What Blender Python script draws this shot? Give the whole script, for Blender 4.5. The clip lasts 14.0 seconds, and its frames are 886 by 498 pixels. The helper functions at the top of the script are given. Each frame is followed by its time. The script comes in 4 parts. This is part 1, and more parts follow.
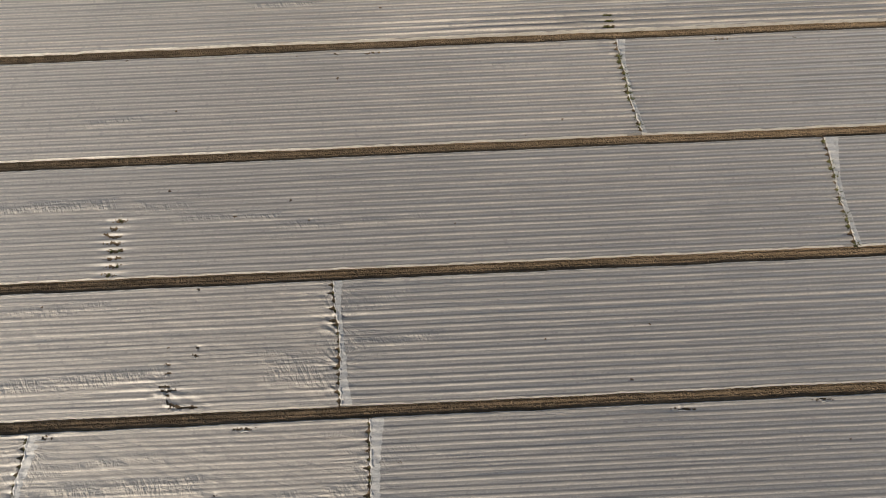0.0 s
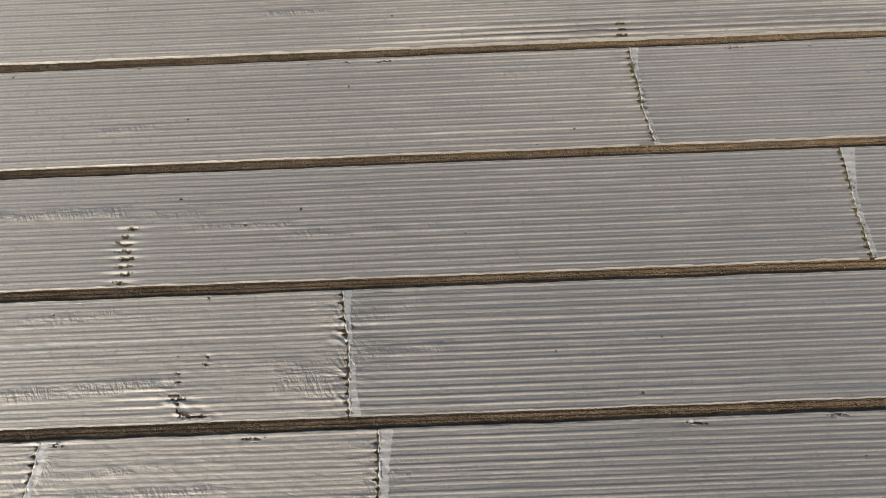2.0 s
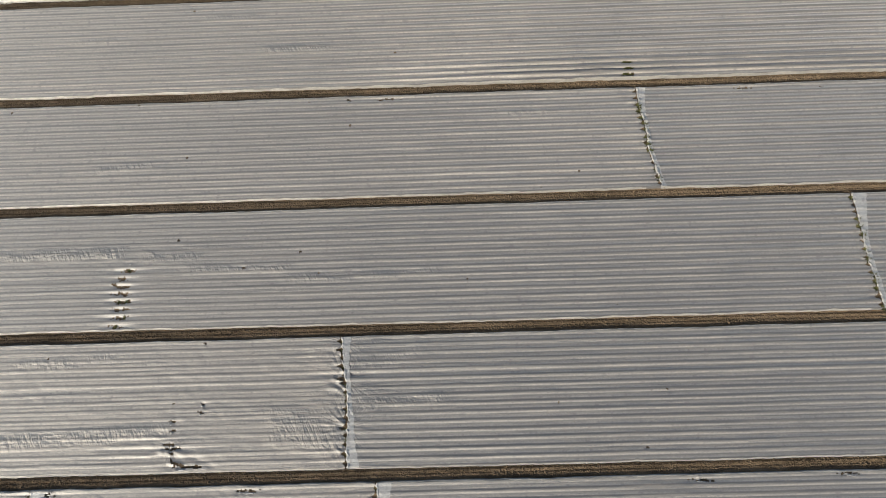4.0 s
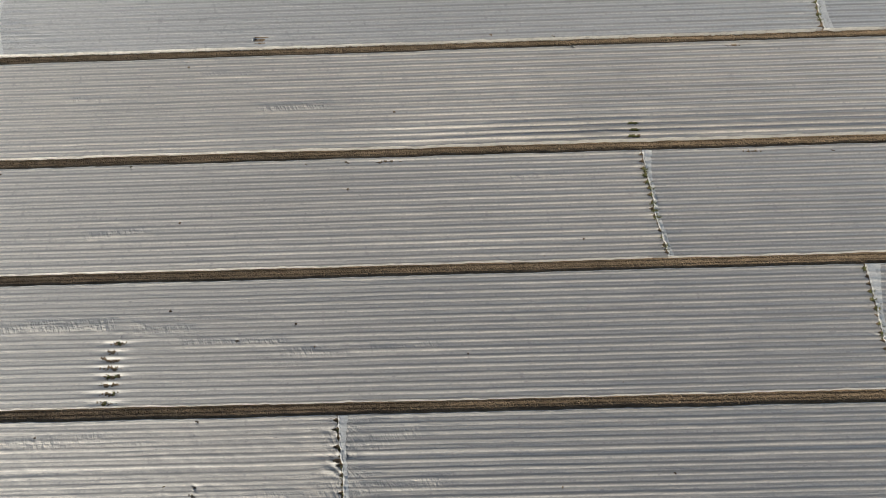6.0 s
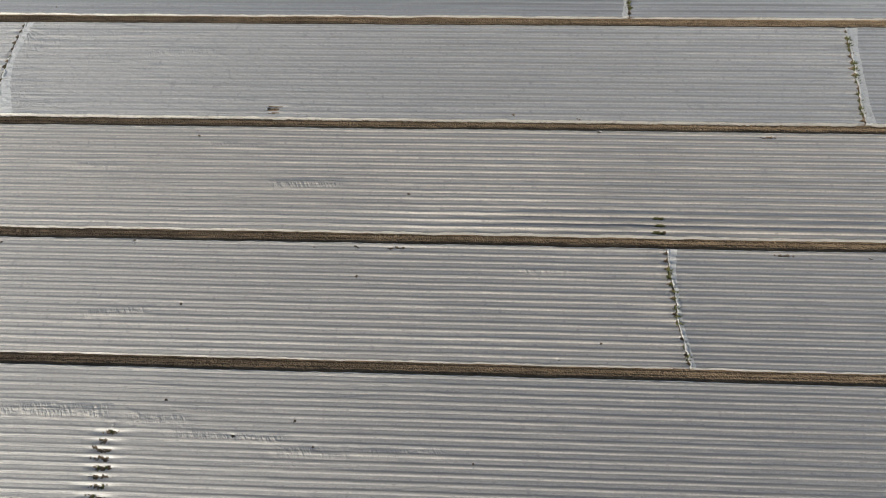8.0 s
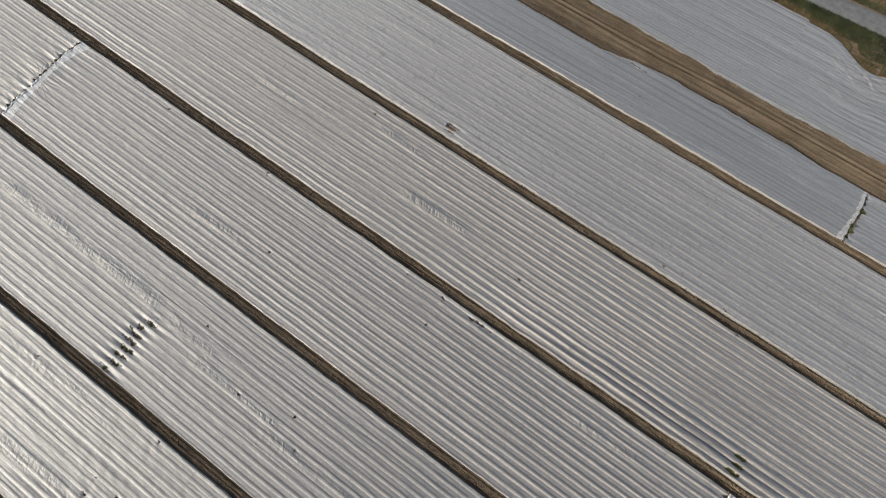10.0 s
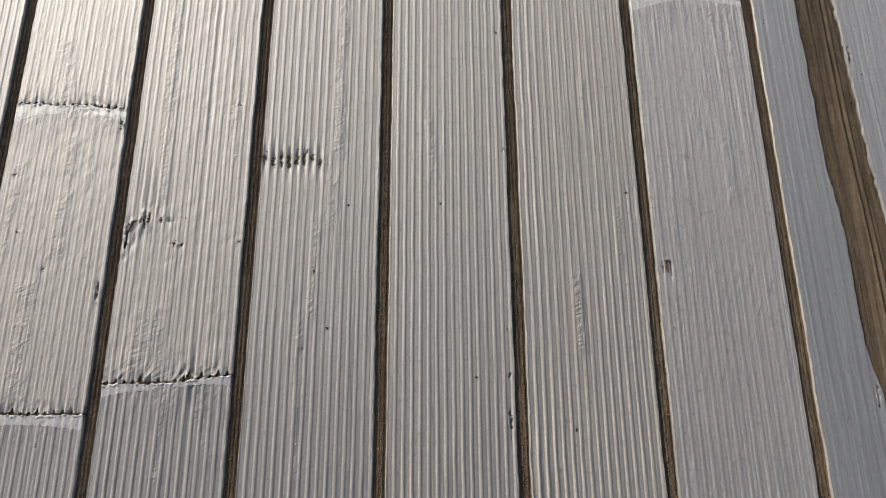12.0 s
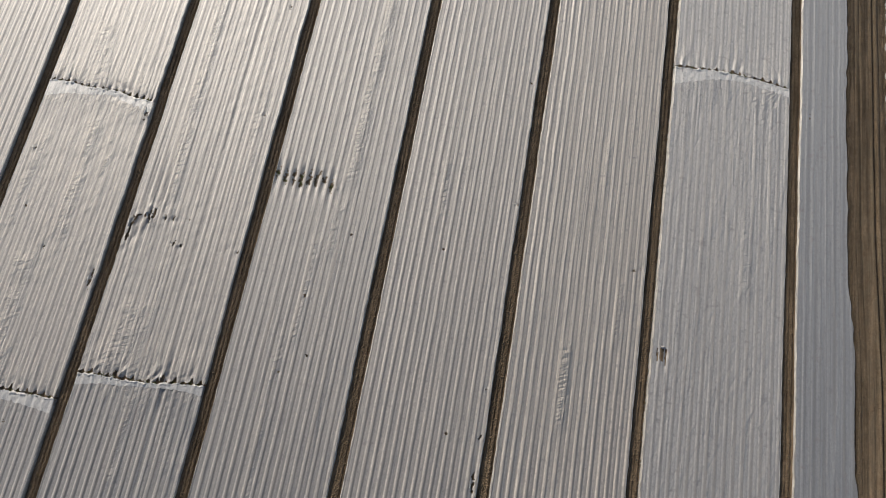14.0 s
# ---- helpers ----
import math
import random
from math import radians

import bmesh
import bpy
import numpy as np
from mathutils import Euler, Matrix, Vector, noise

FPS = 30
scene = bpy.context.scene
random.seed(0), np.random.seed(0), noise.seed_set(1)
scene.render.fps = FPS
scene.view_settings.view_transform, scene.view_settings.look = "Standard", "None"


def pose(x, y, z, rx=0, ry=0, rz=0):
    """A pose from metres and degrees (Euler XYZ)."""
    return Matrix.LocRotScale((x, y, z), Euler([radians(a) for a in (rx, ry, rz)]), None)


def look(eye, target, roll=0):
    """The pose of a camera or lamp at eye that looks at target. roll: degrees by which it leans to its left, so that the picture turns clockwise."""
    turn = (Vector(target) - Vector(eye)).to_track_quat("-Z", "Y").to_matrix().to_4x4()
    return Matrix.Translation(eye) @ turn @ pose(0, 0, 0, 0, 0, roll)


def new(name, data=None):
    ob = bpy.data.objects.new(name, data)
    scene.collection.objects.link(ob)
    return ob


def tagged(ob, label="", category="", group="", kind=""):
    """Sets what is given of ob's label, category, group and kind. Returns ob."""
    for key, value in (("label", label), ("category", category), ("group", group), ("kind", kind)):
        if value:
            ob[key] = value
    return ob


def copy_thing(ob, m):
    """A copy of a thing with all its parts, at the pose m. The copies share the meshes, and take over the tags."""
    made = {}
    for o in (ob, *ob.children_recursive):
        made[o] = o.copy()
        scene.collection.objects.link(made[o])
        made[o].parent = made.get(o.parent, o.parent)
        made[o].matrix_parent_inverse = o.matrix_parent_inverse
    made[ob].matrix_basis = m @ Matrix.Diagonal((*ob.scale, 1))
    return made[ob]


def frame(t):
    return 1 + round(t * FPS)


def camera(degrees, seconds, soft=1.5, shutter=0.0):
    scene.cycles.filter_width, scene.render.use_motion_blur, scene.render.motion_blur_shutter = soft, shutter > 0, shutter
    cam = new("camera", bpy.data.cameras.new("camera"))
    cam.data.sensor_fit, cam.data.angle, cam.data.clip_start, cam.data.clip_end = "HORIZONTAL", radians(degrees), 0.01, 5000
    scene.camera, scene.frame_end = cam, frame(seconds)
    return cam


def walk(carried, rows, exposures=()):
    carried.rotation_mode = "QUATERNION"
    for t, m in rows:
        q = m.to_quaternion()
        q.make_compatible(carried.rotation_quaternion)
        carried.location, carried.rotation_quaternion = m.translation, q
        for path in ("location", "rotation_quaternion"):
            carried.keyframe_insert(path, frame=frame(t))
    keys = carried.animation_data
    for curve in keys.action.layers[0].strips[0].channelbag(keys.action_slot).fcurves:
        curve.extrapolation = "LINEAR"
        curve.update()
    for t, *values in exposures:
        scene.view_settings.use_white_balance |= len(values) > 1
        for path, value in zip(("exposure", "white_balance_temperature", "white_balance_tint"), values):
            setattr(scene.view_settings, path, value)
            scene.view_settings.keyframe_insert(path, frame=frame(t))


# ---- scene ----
# ---------------------------------------------------------------- camera
cam = camera(68.96, 14.0, soft=1.0)
# seconds, x, y, z, yaw, pitch, roll
PATH = [
    (0.0, 31.43, -30.97, 60.06, -2.60, -71.60, 0.22),
    (0.5, 31.47, -31.12, 60.01, -2.46, -71.53, 0.70),
    (1.0, 31.41, -31.17, 59.98, -2.28, -71.55, 0.84),
    (1.5, 31.44, -30.95, 59.95, -2.16, -71.53, 0.94),
    (2.0, 31.47, -30.08, 60.05, -1.98, -71.47, 0.98),
    (2.5, 31.49, -29.36, 60.05, -1.84, -71.21, 0.99),
    (3.0, 31.63, -28.47, 60.06, -1.64, -71.12, 1.08),
    (5.5, 32.17, -20.78, 60.47, -1.26, -71.12, 1.32),
    (6.0, 32.16, -18.91, 60.49, -1.24, -70.91, 1.26),
    (6.5, 32.05, -16.82, 60.48, -1.29, -70.71, 1.15),
    (7.0, 32.35, -14.37, 60.58, -1.26, -70.73, 1.33),
    (7.2, 32.49, -13.35, 60.59, -1.21, -70.74, 1.43),
    (9.3, 31.76, -3.88, 60.89, 23.92, -70.19, 0.85),
    (9.5, 31.53, -3.14, 60.84, 29.20, -70.29, 0.66),
    (10.0, 31.36, -0.81, 60.76, 35.92, -70.82, 0.57),
    (10.2, 31.41, -0.13, 60.64, 44.78, -70.79, 0.61),
    (10.5, 30.56, 1.09, 60.62, 59.73, -71.51, 0.54),
    (10.7, 30.16, 1.76, 60.64, 70.11, -71.83, 0.46),
    (11.0, 29.08, 2.86, 60.61, 84.43, -72.71, 0.68),
    (11.5, 27.89, 3.98, 60.52, 89.76, -73.54, 0.00),
    (12.0, 26.86, 5.22, 60.47, 89.62, -73.81, -0.38),
    (12.5, 26.04, 6.32, 60.35, 89.43, -73.56, -0.49),
    (12.7, 25.74, 6.74, 60.36, 91.47, -73.49, -0.32),
    (13.0, 24.54, 6.96, 60.59, 98.61, -73.92, -0.12),
    (13.5, 23.24, 7.47, 60.65, 100.03, -73.92, -0.41),
    (14.0, 22.16, 7.92, 60.61, 99.90, -73.72, -0.60),
]

EXPOSURES = [(0.0, -0.06, 7060, 10), (3.0, 0.03, 6720, 8), (6.5, 0.04, 6440, 6), (9.5, 0.00, 6340, 8), (11.0, -0.06, 6450, 9), (12.5, -0.18, 6500, 10), (14.0, -0.18, 6540, 10)]
walk(cam, [(t, pose(x, y, z, 90 + p, r, w)) for t, x, y, z, w, p, r in PATH], EXPOSURES)

# ---------------------------------------------------------------- sky and sun
SUN_DIR = Vector((-0.74, -0.67, 0.0)).normalized()      # level direction towards the sun
SUN_EL = 27.0
world = bpy.data.worlds.new("sky")
scene.world = world
world.use_nodes = True
wt = world.node_tree
wt.nodes.clear()
sky = wt.nodes.new("ShaderNodeTexSky")
sky.sky_type = "NISHITA"
sky.sun_disc = False
sky.sun_elevation = radians(SUN_EL)
sky.sun_rotation = math.atan2(SUN_DIR.x, SUN_DIR.y)
sky.air_density, sky.dust_density, sky.ozone_density = 1.0, 2.5, 1.0
bg = wt.nodes.new("ShaderNodeBackground")
bg.inputs["Strength"].default_value = 0.095
wo = wt.nodes.new("ShaderNodeOutputWorld")
wt.links.new(sky.outputs[0], bg.inputs[0])
wt.links.new(bg.outputs[0], wo.inputs[0])
sun = new("sun", bpy.data.lights.new("sun", "SUN"))
sun.data.energy = 3.7
sun.data.angle = radians(0.6)
sun.data.color = (1.0, 0.935, 0.835)
sun.matrix_world = look((0, 0, 200), Vector((0, 0, 200)) - (SUN_DIR + Vector((0, 0, math.tan(radians(SUN_EL))))))


# ---------------------------------------------------------------- materials
class Nodes:
    """A short way to write a node material."""

    def __init__(self, name):
        self.mat = bpy.data.materials.new(name)
        self.mat.use_nodes = True
        self.t = self.mat.node_tree
        self.bsdf = self.t.nodes["Principled BSDF"]
        self.co = self.t.nodes.new("ShaderNodeTexCoord").outputs["Object"]

    def node(self, kind):
        return self.t.nodes.new(kind)

    def link(self, a, b):
        self.t.links.new(a, b)

    def coords(self, scale=(1, 1, 1), turn=0.0):
        m = self.node("ShaderNodeMapping")
        m.vector_type = "TEXTURE"
        m.inputs["Scale"].default_value = tuple(1 / c for c in scale)
        m.inputs["Rotation"].default_value = (0, 0, radians(turn))
        self.link(self.co, m.inputs["Vector"])
        return m.outputs[0]

    def noise(self, scale, detail=3.0, rough=0.55, stretch=(1, 1, 1), turn=0.0, distortion=0.0):
        n = self.node("ShaderNodeTexNoise")
        n.inputs["Scale"].default_value = scale
        n.inputs["Detail"].default_value = detail
        n.inputs["Roughness"].default_value = rough
        n.inputs["Distortion"].default_value = distortion
        self.link(self.coords(stretch, turn), n.inputs["Vector"])
        return n.outputs["Fac"]

    def ramp(self, fac, stops):
        r = self.node("ShaderNodeValToRGB")
        els = r.color_ramp.elements
        while len(els) < len(stops):
            els.new(0.5)
        for e, (p, c) in zip(els, stops):
            e.position = p
            e.color = (*c, 1) if len(c) == 3 else c
        self.link(fac, r.inputs[0])
        return r.outputs["Color"]

    def mix(self, fac, a, b, kind="MIX"):
        m = self.node("ShaderNodeMix")
        m.data_type, m.blend_type = "RGBA", kind
        for s, v in ((m.inputs[0], fac), (m.inputs[6], a), (m.inputs[7], b)):
            if isinstance(v, (int, float)):
                s.default_value = v
            elif isinstance(v, tuple):
                s.default_value = (*v, 1)
            else:
                self.link(v, s)
        return m.outputs[2]

    def math(self, op, a, b=0.5):
        m = self.node("ShaderNodeMath")
        m.operation = op
        for s, v in zip(m.inputs, (a, b)):
            if isinstance(v, (int, float)):
                s.default_value = v
            else:
                self.link(v, s)
        return m.outputs[0]

    def bump(self, height, strength, distance, base=None):
        b = self.node("ShaderNodeBump")
        b.inputs["Strength"].default_value = strength
        b.inputs["Distance"].default_value = distance
        self.link(height, b.inputs["Height"])
        if base is not None:
            self.link(base, b.inputs["Normal"])
        return b.outputs[0]

    def done(self, color, rough=0.6, normal=None, spec=0.5):
        for s, v in ((self.bsdf.inputs["Base Color"], color), (self.bsdf.inputs["Roughness"], rough)):
            if isinstance(v, (int, float)):
                s.default_value = v
            elif isinstance(v, tuple):
                s.default_value = (*v, 1)
            else:
                self.link(v, s)
        self.bsdf.inputs["Specular IOR Level"].default_value = spec
        if normal is not None:
            self.link(normal, self.bsdf.inputs["Normal"])
        return self.mat


COAT, SHEEN = 2.5, 1.0                                # gloss and nap of the film


def film_material(name, dark, pale, wrinkle=1.0, rough=0.5, first=0.0, space=0.75, cling=0.5, crumple=0.0, ends=(), bands=(), fans=(), sleek=0.0):
    """Thin white crop film. Where it clings to the damp ridge tops the earth shows through; the rows run along x.
    first: y of the first ridge top; space: between ridge tops; cling: how strongly the earth and the painted crease
    lines show; crumple: share of hatched creases;
    fans: places that creases run out from, as x, y, reach and depth; sleek: share of lone sharp pulls over the even
    rows;
    ends: x of the held ends; bands: rows of cross creases, as x, y at both ends, half width and depth."""
    n = Nodes(name)
    sep = n.node("ShaderNodeSeparateXYZ")
    n.link(n.co, sep.inputs[0])
    blotch = n.noise(0.16, 4, 0.6)
    grain = n.noise(3.0, 3, 0.6, (0.7, 1.3, 1))
    bead = n.noise(1.0, 3, 0.6, (1.5, 2.4, 1))
    col = n.ramp(n.noise(1.0, 4, 0.6, (0.05, 1.2, 1)), [(0.30, dark), (0.70, pale)])
    col = n.mix(n.ramp(n.noise(1.0, 4, 0.6, (0.05, 0.35, 1)), [(0.40, (0, 0, 0)), (0.68, (0.5,) * 3)]), col, tuple(0.5 * (a + b) * k for a, b, k in zip(dark, pale, (0.76, 0.76, 0.79))))
    # paler colour towards the low-x, sunward end, standing in for the film's glare
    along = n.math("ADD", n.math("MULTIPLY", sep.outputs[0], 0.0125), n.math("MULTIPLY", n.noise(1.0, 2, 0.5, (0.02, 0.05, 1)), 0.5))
    sunward = n.ramp(along, [(0.0, (1,) * 3), (0.62, (0,) * 3)])
    col = n.mix(n.math("MULTIPLY", sunward, 0.75), col, tuple(1.36 * a for a in pale))
    relief = n.math("MULTIPLY", n.noise(1.0, 4, 0.6, (0.06, 4.0, 1)), 0.20)
    relief = n.math("ADD", relief, n.math("MULTIPLY", bead, 0.42))
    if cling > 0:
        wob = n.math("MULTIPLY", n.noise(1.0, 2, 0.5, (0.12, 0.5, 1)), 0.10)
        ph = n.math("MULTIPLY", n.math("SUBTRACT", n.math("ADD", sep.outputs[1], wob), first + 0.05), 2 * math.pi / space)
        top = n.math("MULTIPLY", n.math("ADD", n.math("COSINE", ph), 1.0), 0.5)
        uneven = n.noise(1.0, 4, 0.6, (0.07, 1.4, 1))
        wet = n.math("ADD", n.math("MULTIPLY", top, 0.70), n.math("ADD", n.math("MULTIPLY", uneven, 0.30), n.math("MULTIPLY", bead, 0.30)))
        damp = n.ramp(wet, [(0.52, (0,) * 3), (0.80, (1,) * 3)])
        # the earth's tint also fades sunward, as part of that painted glare
        col = n.mix(n.math("MULTIPLY", n.math("MULTIPLY", damp, n.math("SUBTRACT", 1.0, n.math("MULTIPLY", sunward, 0.40))), 0.90 * cling), col, (0.092, 0.069, 0.051))
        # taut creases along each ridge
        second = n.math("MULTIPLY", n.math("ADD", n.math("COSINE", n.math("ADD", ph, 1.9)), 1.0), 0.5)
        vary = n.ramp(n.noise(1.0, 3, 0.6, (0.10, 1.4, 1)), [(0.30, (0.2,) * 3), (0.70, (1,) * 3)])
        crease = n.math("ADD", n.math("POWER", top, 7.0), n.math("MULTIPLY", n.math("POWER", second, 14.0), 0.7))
        relief = n.math("ADD", relief, n.math("MULTIPLY", n.math("MULTIPLY", crease, vary), 0.65))
        # crease highlights and shade, put into the colour as pale and dark lines
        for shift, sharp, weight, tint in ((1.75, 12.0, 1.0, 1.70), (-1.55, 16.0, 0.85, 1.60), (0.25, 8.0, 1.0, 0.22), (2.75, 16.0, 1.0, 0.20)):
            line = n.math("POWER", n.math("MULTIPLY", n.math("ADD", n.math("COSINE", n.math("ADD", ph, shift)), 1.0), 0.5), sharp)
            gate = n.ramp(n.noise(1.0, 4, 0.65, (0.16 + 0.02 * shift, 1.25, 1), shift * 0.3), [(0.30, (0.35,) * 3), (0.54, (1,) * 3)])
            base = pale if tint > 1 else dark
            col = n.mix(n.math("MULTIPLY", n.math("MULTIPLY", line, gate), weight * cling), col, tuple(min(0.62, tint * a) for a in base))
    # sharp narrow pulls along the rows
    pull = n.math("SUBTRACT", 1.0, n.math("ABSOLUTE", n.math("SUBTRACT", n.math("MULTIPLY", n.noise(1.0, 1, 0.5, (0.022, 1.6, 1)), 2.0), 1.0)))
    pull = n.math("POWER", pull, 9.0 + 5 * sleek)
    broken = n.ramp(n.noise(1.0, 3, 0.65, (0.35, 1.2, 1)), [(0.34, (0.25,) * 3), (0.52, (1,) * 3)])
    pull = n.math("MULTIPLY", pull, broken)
    relief = n.math("ADD", relief, n.math("MULTIPLY", pull, 0.25 + 0.35 * sleek))
    # the gleam on the pulls is painted in as paler colour
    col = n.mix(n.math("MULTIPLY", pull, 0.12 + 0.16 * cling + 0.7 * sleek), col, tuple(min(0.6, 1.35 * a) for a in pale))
    smudge = n.ramp(n.noise(1.15, 2, 0.6, (1.3, 0.9, 1)), [(0.62, (0,) * 3), (0.72, (1,) * 3)])
    col = n.mix(n.math("MULTIPLY", smudge, 0.60), col, (0.12, 0.095, 0.085))
    fleck = n.ramp(n.noise(2.6, 2, 0.5, (0.75, 1.4, 1)), [(0.60, (0, 0, 0)), (0.69, (1, 1, 1))])
    col = n.mix(n.math("MULTIPLY", fleck, 0.45), col, tuple(0.55 * a for a in dark))
    col = n.mix(1.0, col, n.ramp(n.noise(4.5, 3, 0.7, (0.8, 1.1, 1)), [(0.34, (0.82,) * 3), (0.66, (1.16,) * 3)]), "MULTIPLY")
    col = n.mix(1.0, col, n.ramp(n.noise(11.0, 2, 0.7, (0.8, 1.2, 1)), [(0.30, (0.80,) * 3), (0.70, (1.20,) * 3)]), "MULTIPLY")
    dirt = n.ramp(n.noise(5.0, 1, 0.5), [(0.745, (0, 0, 0)), (0.775, (1, 1, 1))])
    col = n.mix(n.math("MULTIPLY", dirt, 0.75), col, (0.10, 0.08, 0.06))
    low, high = 0.62 - 0.08 * crumple, 0.74 - 0.05 * crumple
    where, where_too = n.noise(1.0, 3, 0.6, (0.06, 0.85, 1)), n.noise(1.3, 3, 0.6, (0.04, 0.62, 1), 1)
    for ex in ends:
        by = n.math("MULTIPLY", n.math("MAXIMUM", n.math("SUBTRACT", 1.0, n.math("MULTIPLY", n.math("ABSOLUTE", n.math("SUBTRACT", sep.outputs[0], ex)), 0.20)), 0.0), 0.24)
        where, where_too = n.math("ADD", where, by), n.math("ADD", where_too, by)
    hatch = n.math("MULTIPLY", n.noise(1.0, 3, 0.6, (4.2, 1.0, 1), 34), n.ramp(where, [(low, (0, 0, 0)), (high, (1, 1, 1))]))
    cross = n.math("MULTIPLY", n.noise(1.1, 3, 0.6, (4.2, 1.0, 1), 150), n.ramp(where_too, [(low, (0, 0, 0)), (high, (1, 1, 1))]))
    n1 = n.bump(relief, 0.9 * wrinkle, 0.075)
    n2 = n.bump(n.math("ADD", hatch, cross), min(1.0, 0.6 * wrinkle + 0.7 * crumple), 0.16 + 0.22 * crumple, n1)
    if crumple > 0:
        soft = n.noise(0.8, 2, 0.5, (0.5, 2.4, 1), -19, 0.5)
        n2 = n.bump(soft, 0.55 * min(1.0, crumple + 0.1), 0.30, n2)
    if bands:
        # long rows of short slanting creases where the film was dragged loose
        total = None
        for xa, ya, xb, yb, half, deep in bands:
            k = (yb - ya) / (xb - xa)
            off = n.math("ABSOLUTE", n.math("SUBTRACT", n.math("SUBTRACT", sep.outputs[1], n.math("MULTIPLY", sep.outputs[0], k)), ya - k * xa))
            over = n.math("SUBTRACT", 1.25, n.math("DIVIDE", off, half))
            inside = n.math("SUBTRACT", 0.5 * (xb - xa) + 1.0, n.math("ABSOLUTE", n.math("SUBTRACT", sep.outputs[0], 0.5 * (xa + xb))))
            m = n.math("MINIMUM", n.math("MAXIMUM", n.math("MINIMUM", over, n.math("MULTIPLY", inside, 0.6)), 0.0), 1.0)
            m = n.math("MULTIPLY", m, deep)
            total = m if total is None else n.math("MAXIMUM", total, m)
        total = n.math("MULTIPLY", total, n.ramp(n.noise(1.0, 3, 0.6, (0.35, 0.8, 1)), [(0.36, (0.15,) * 3), (0.56, (1,) * 3)]))
        fold = n.math("MULTIPLY", n.noise(1.0, 2, 0.55, (3.0, 0.75, 1), 24, 0.5), total)
        n2 = n.bump(fold, 1.0, 0.62, n2)
    for fx, fy, reach, deep in fans:
        # fine creases running out from a held point
        dx, dy = n.math("SUBTRACT", sep.outputs[0], fx), n.math("SUBTRACT", sep.outputs[1], fy)
        far = n.math("SQRT", n.math("ADD", n.math("MULTIPLY", dx, dx), n.math("MULTIPLY", dy, dy)))
        polar = n.node("ShaderNodeCombineXYZ")
        n.link(n.math("MULTIPLY", n.math("ARCTAN2", dx, dy), 8.0), polar.inputs[0])
        n.link(n.math("MULTIPLY", far, 0.25), polar.inputs[1])
        polar.inputs[2].default_value = fx
        ray = n.node("ShaderNodeTexNoise")
        ray.inputs["Scale"].default_value, ray.inputs["Detail"].default_value = 1.0, 2.0
        n.link(polar.outputs[0], ray.inputs["Vector"])
        fade = n.math("MAXIMUM", n.math("SUBTRACT", 1.0, n.math("DIVIDE", far, reach)), 0.0)
        n2 = n.bump(n.math("MULTIPLY", n.math("MULTIPLY", ray.outputs["Fac"], fade), n.math("MINIMUM", far, 1.0)), 1.0, 0.42 * deep, n2)
    n3 = n.bump(grain, 0.6, 0.05, n2)
    n3 = n.bump(n.noise(6.0, 2, 0.6, (0.7, 1.1, 1)), 0.35, 0.04, n3)
    r = n.ramp(blotch, [(0.3, (rough - 0.05,) * 3), (0.7, (rough + 0.08,) * 3)])
    n.bsdf.inputs["Coat Weight"].default_value = 1.0
    n.bsdf.inputs["Coat IOR"].default_value = COAT
    n.bsdf.inputs["Coat Roughness"].default_value = 0.61
    n.link(n.bump(n.math("ADD", relief, n.math("MULTIPLY", n.math("ADD", hatch, cross), 0.7)), 0.22 * wrinkle, 0.09, n.bump(grain, 0.25, 0.03)), n.bsdf.inputs["Coat Normal"])
    n.bsdf.inputs["Sheen Weight"].default_value = SHEEN
    n.bsdf.inputs["Sheen Roughness"].default_value = 0.5
    return n.done(col, r, n3, 0.6)


def soil_material(name, dark, pale, track=False):
    n = Nodes(name)
    a = n.noise(0.5, 5, 0.65)
    b = n.noise(5.0, 5, 0.75, (0.8, 1.2, 1))
    col = n.ramp(n.math("ADD", n.math("MULTIPLY", a, 0.40), n.math("MULTIPLY", b, 0.60)), [(0.34, dark), (0.64, pale)])
    rut = n.ramp(n.noise(1.0, 4, 0.65, (0.10, 3.4, 1)), [(0.36, (0.62,) * 3), (0.62, (1.18,) * 3)])
    col = n.mix(1.0, col, rut, "MULTIPLY")
    if track:                                         # driven mud on the track dries paler and greyer
        sep = n.node("ShaderNodeSeparateXYZ")
        n.link(n.co, sep.inputs[0])
        y = n.math("ADD", sep.outputs[1], n.math("MULTIPLY", n.noise(1.0, 3, 0.6, (0.15, 1.0, 1)), 0.8))
        on = n.math("MULTIPLY", n.ramp(n.math("MULTIPLY", y, 0.01), [(0.455, (0,) * 3), (0.463, (1,) * 3), (0.508, (1,) * 3), (0.515, (0,) * 3)]),
                    n.ramp(n.noise(1.0, 5, 0.7, (0.5, 1.6, 1)), [(0.40, (0,) * 3), (0.62, (0.75,) * 3)]))
        col = n.mix(on, col, n.mix(1.0, (0.210, 0.168, 0.116), rut, "MULTIPLY"))
    nb = n.bump(n.noise(4.0, 5, 0.75), 1.0, 0.10)
    nb = n.bump(n.noise(14.0, 4, 0.75), 1.0, 0.05, nb)
    n.bsdf.inputs["Diffuse Roughness"].default_value = 1.0
    return n.done(col, 0.95, nb, 0.15)


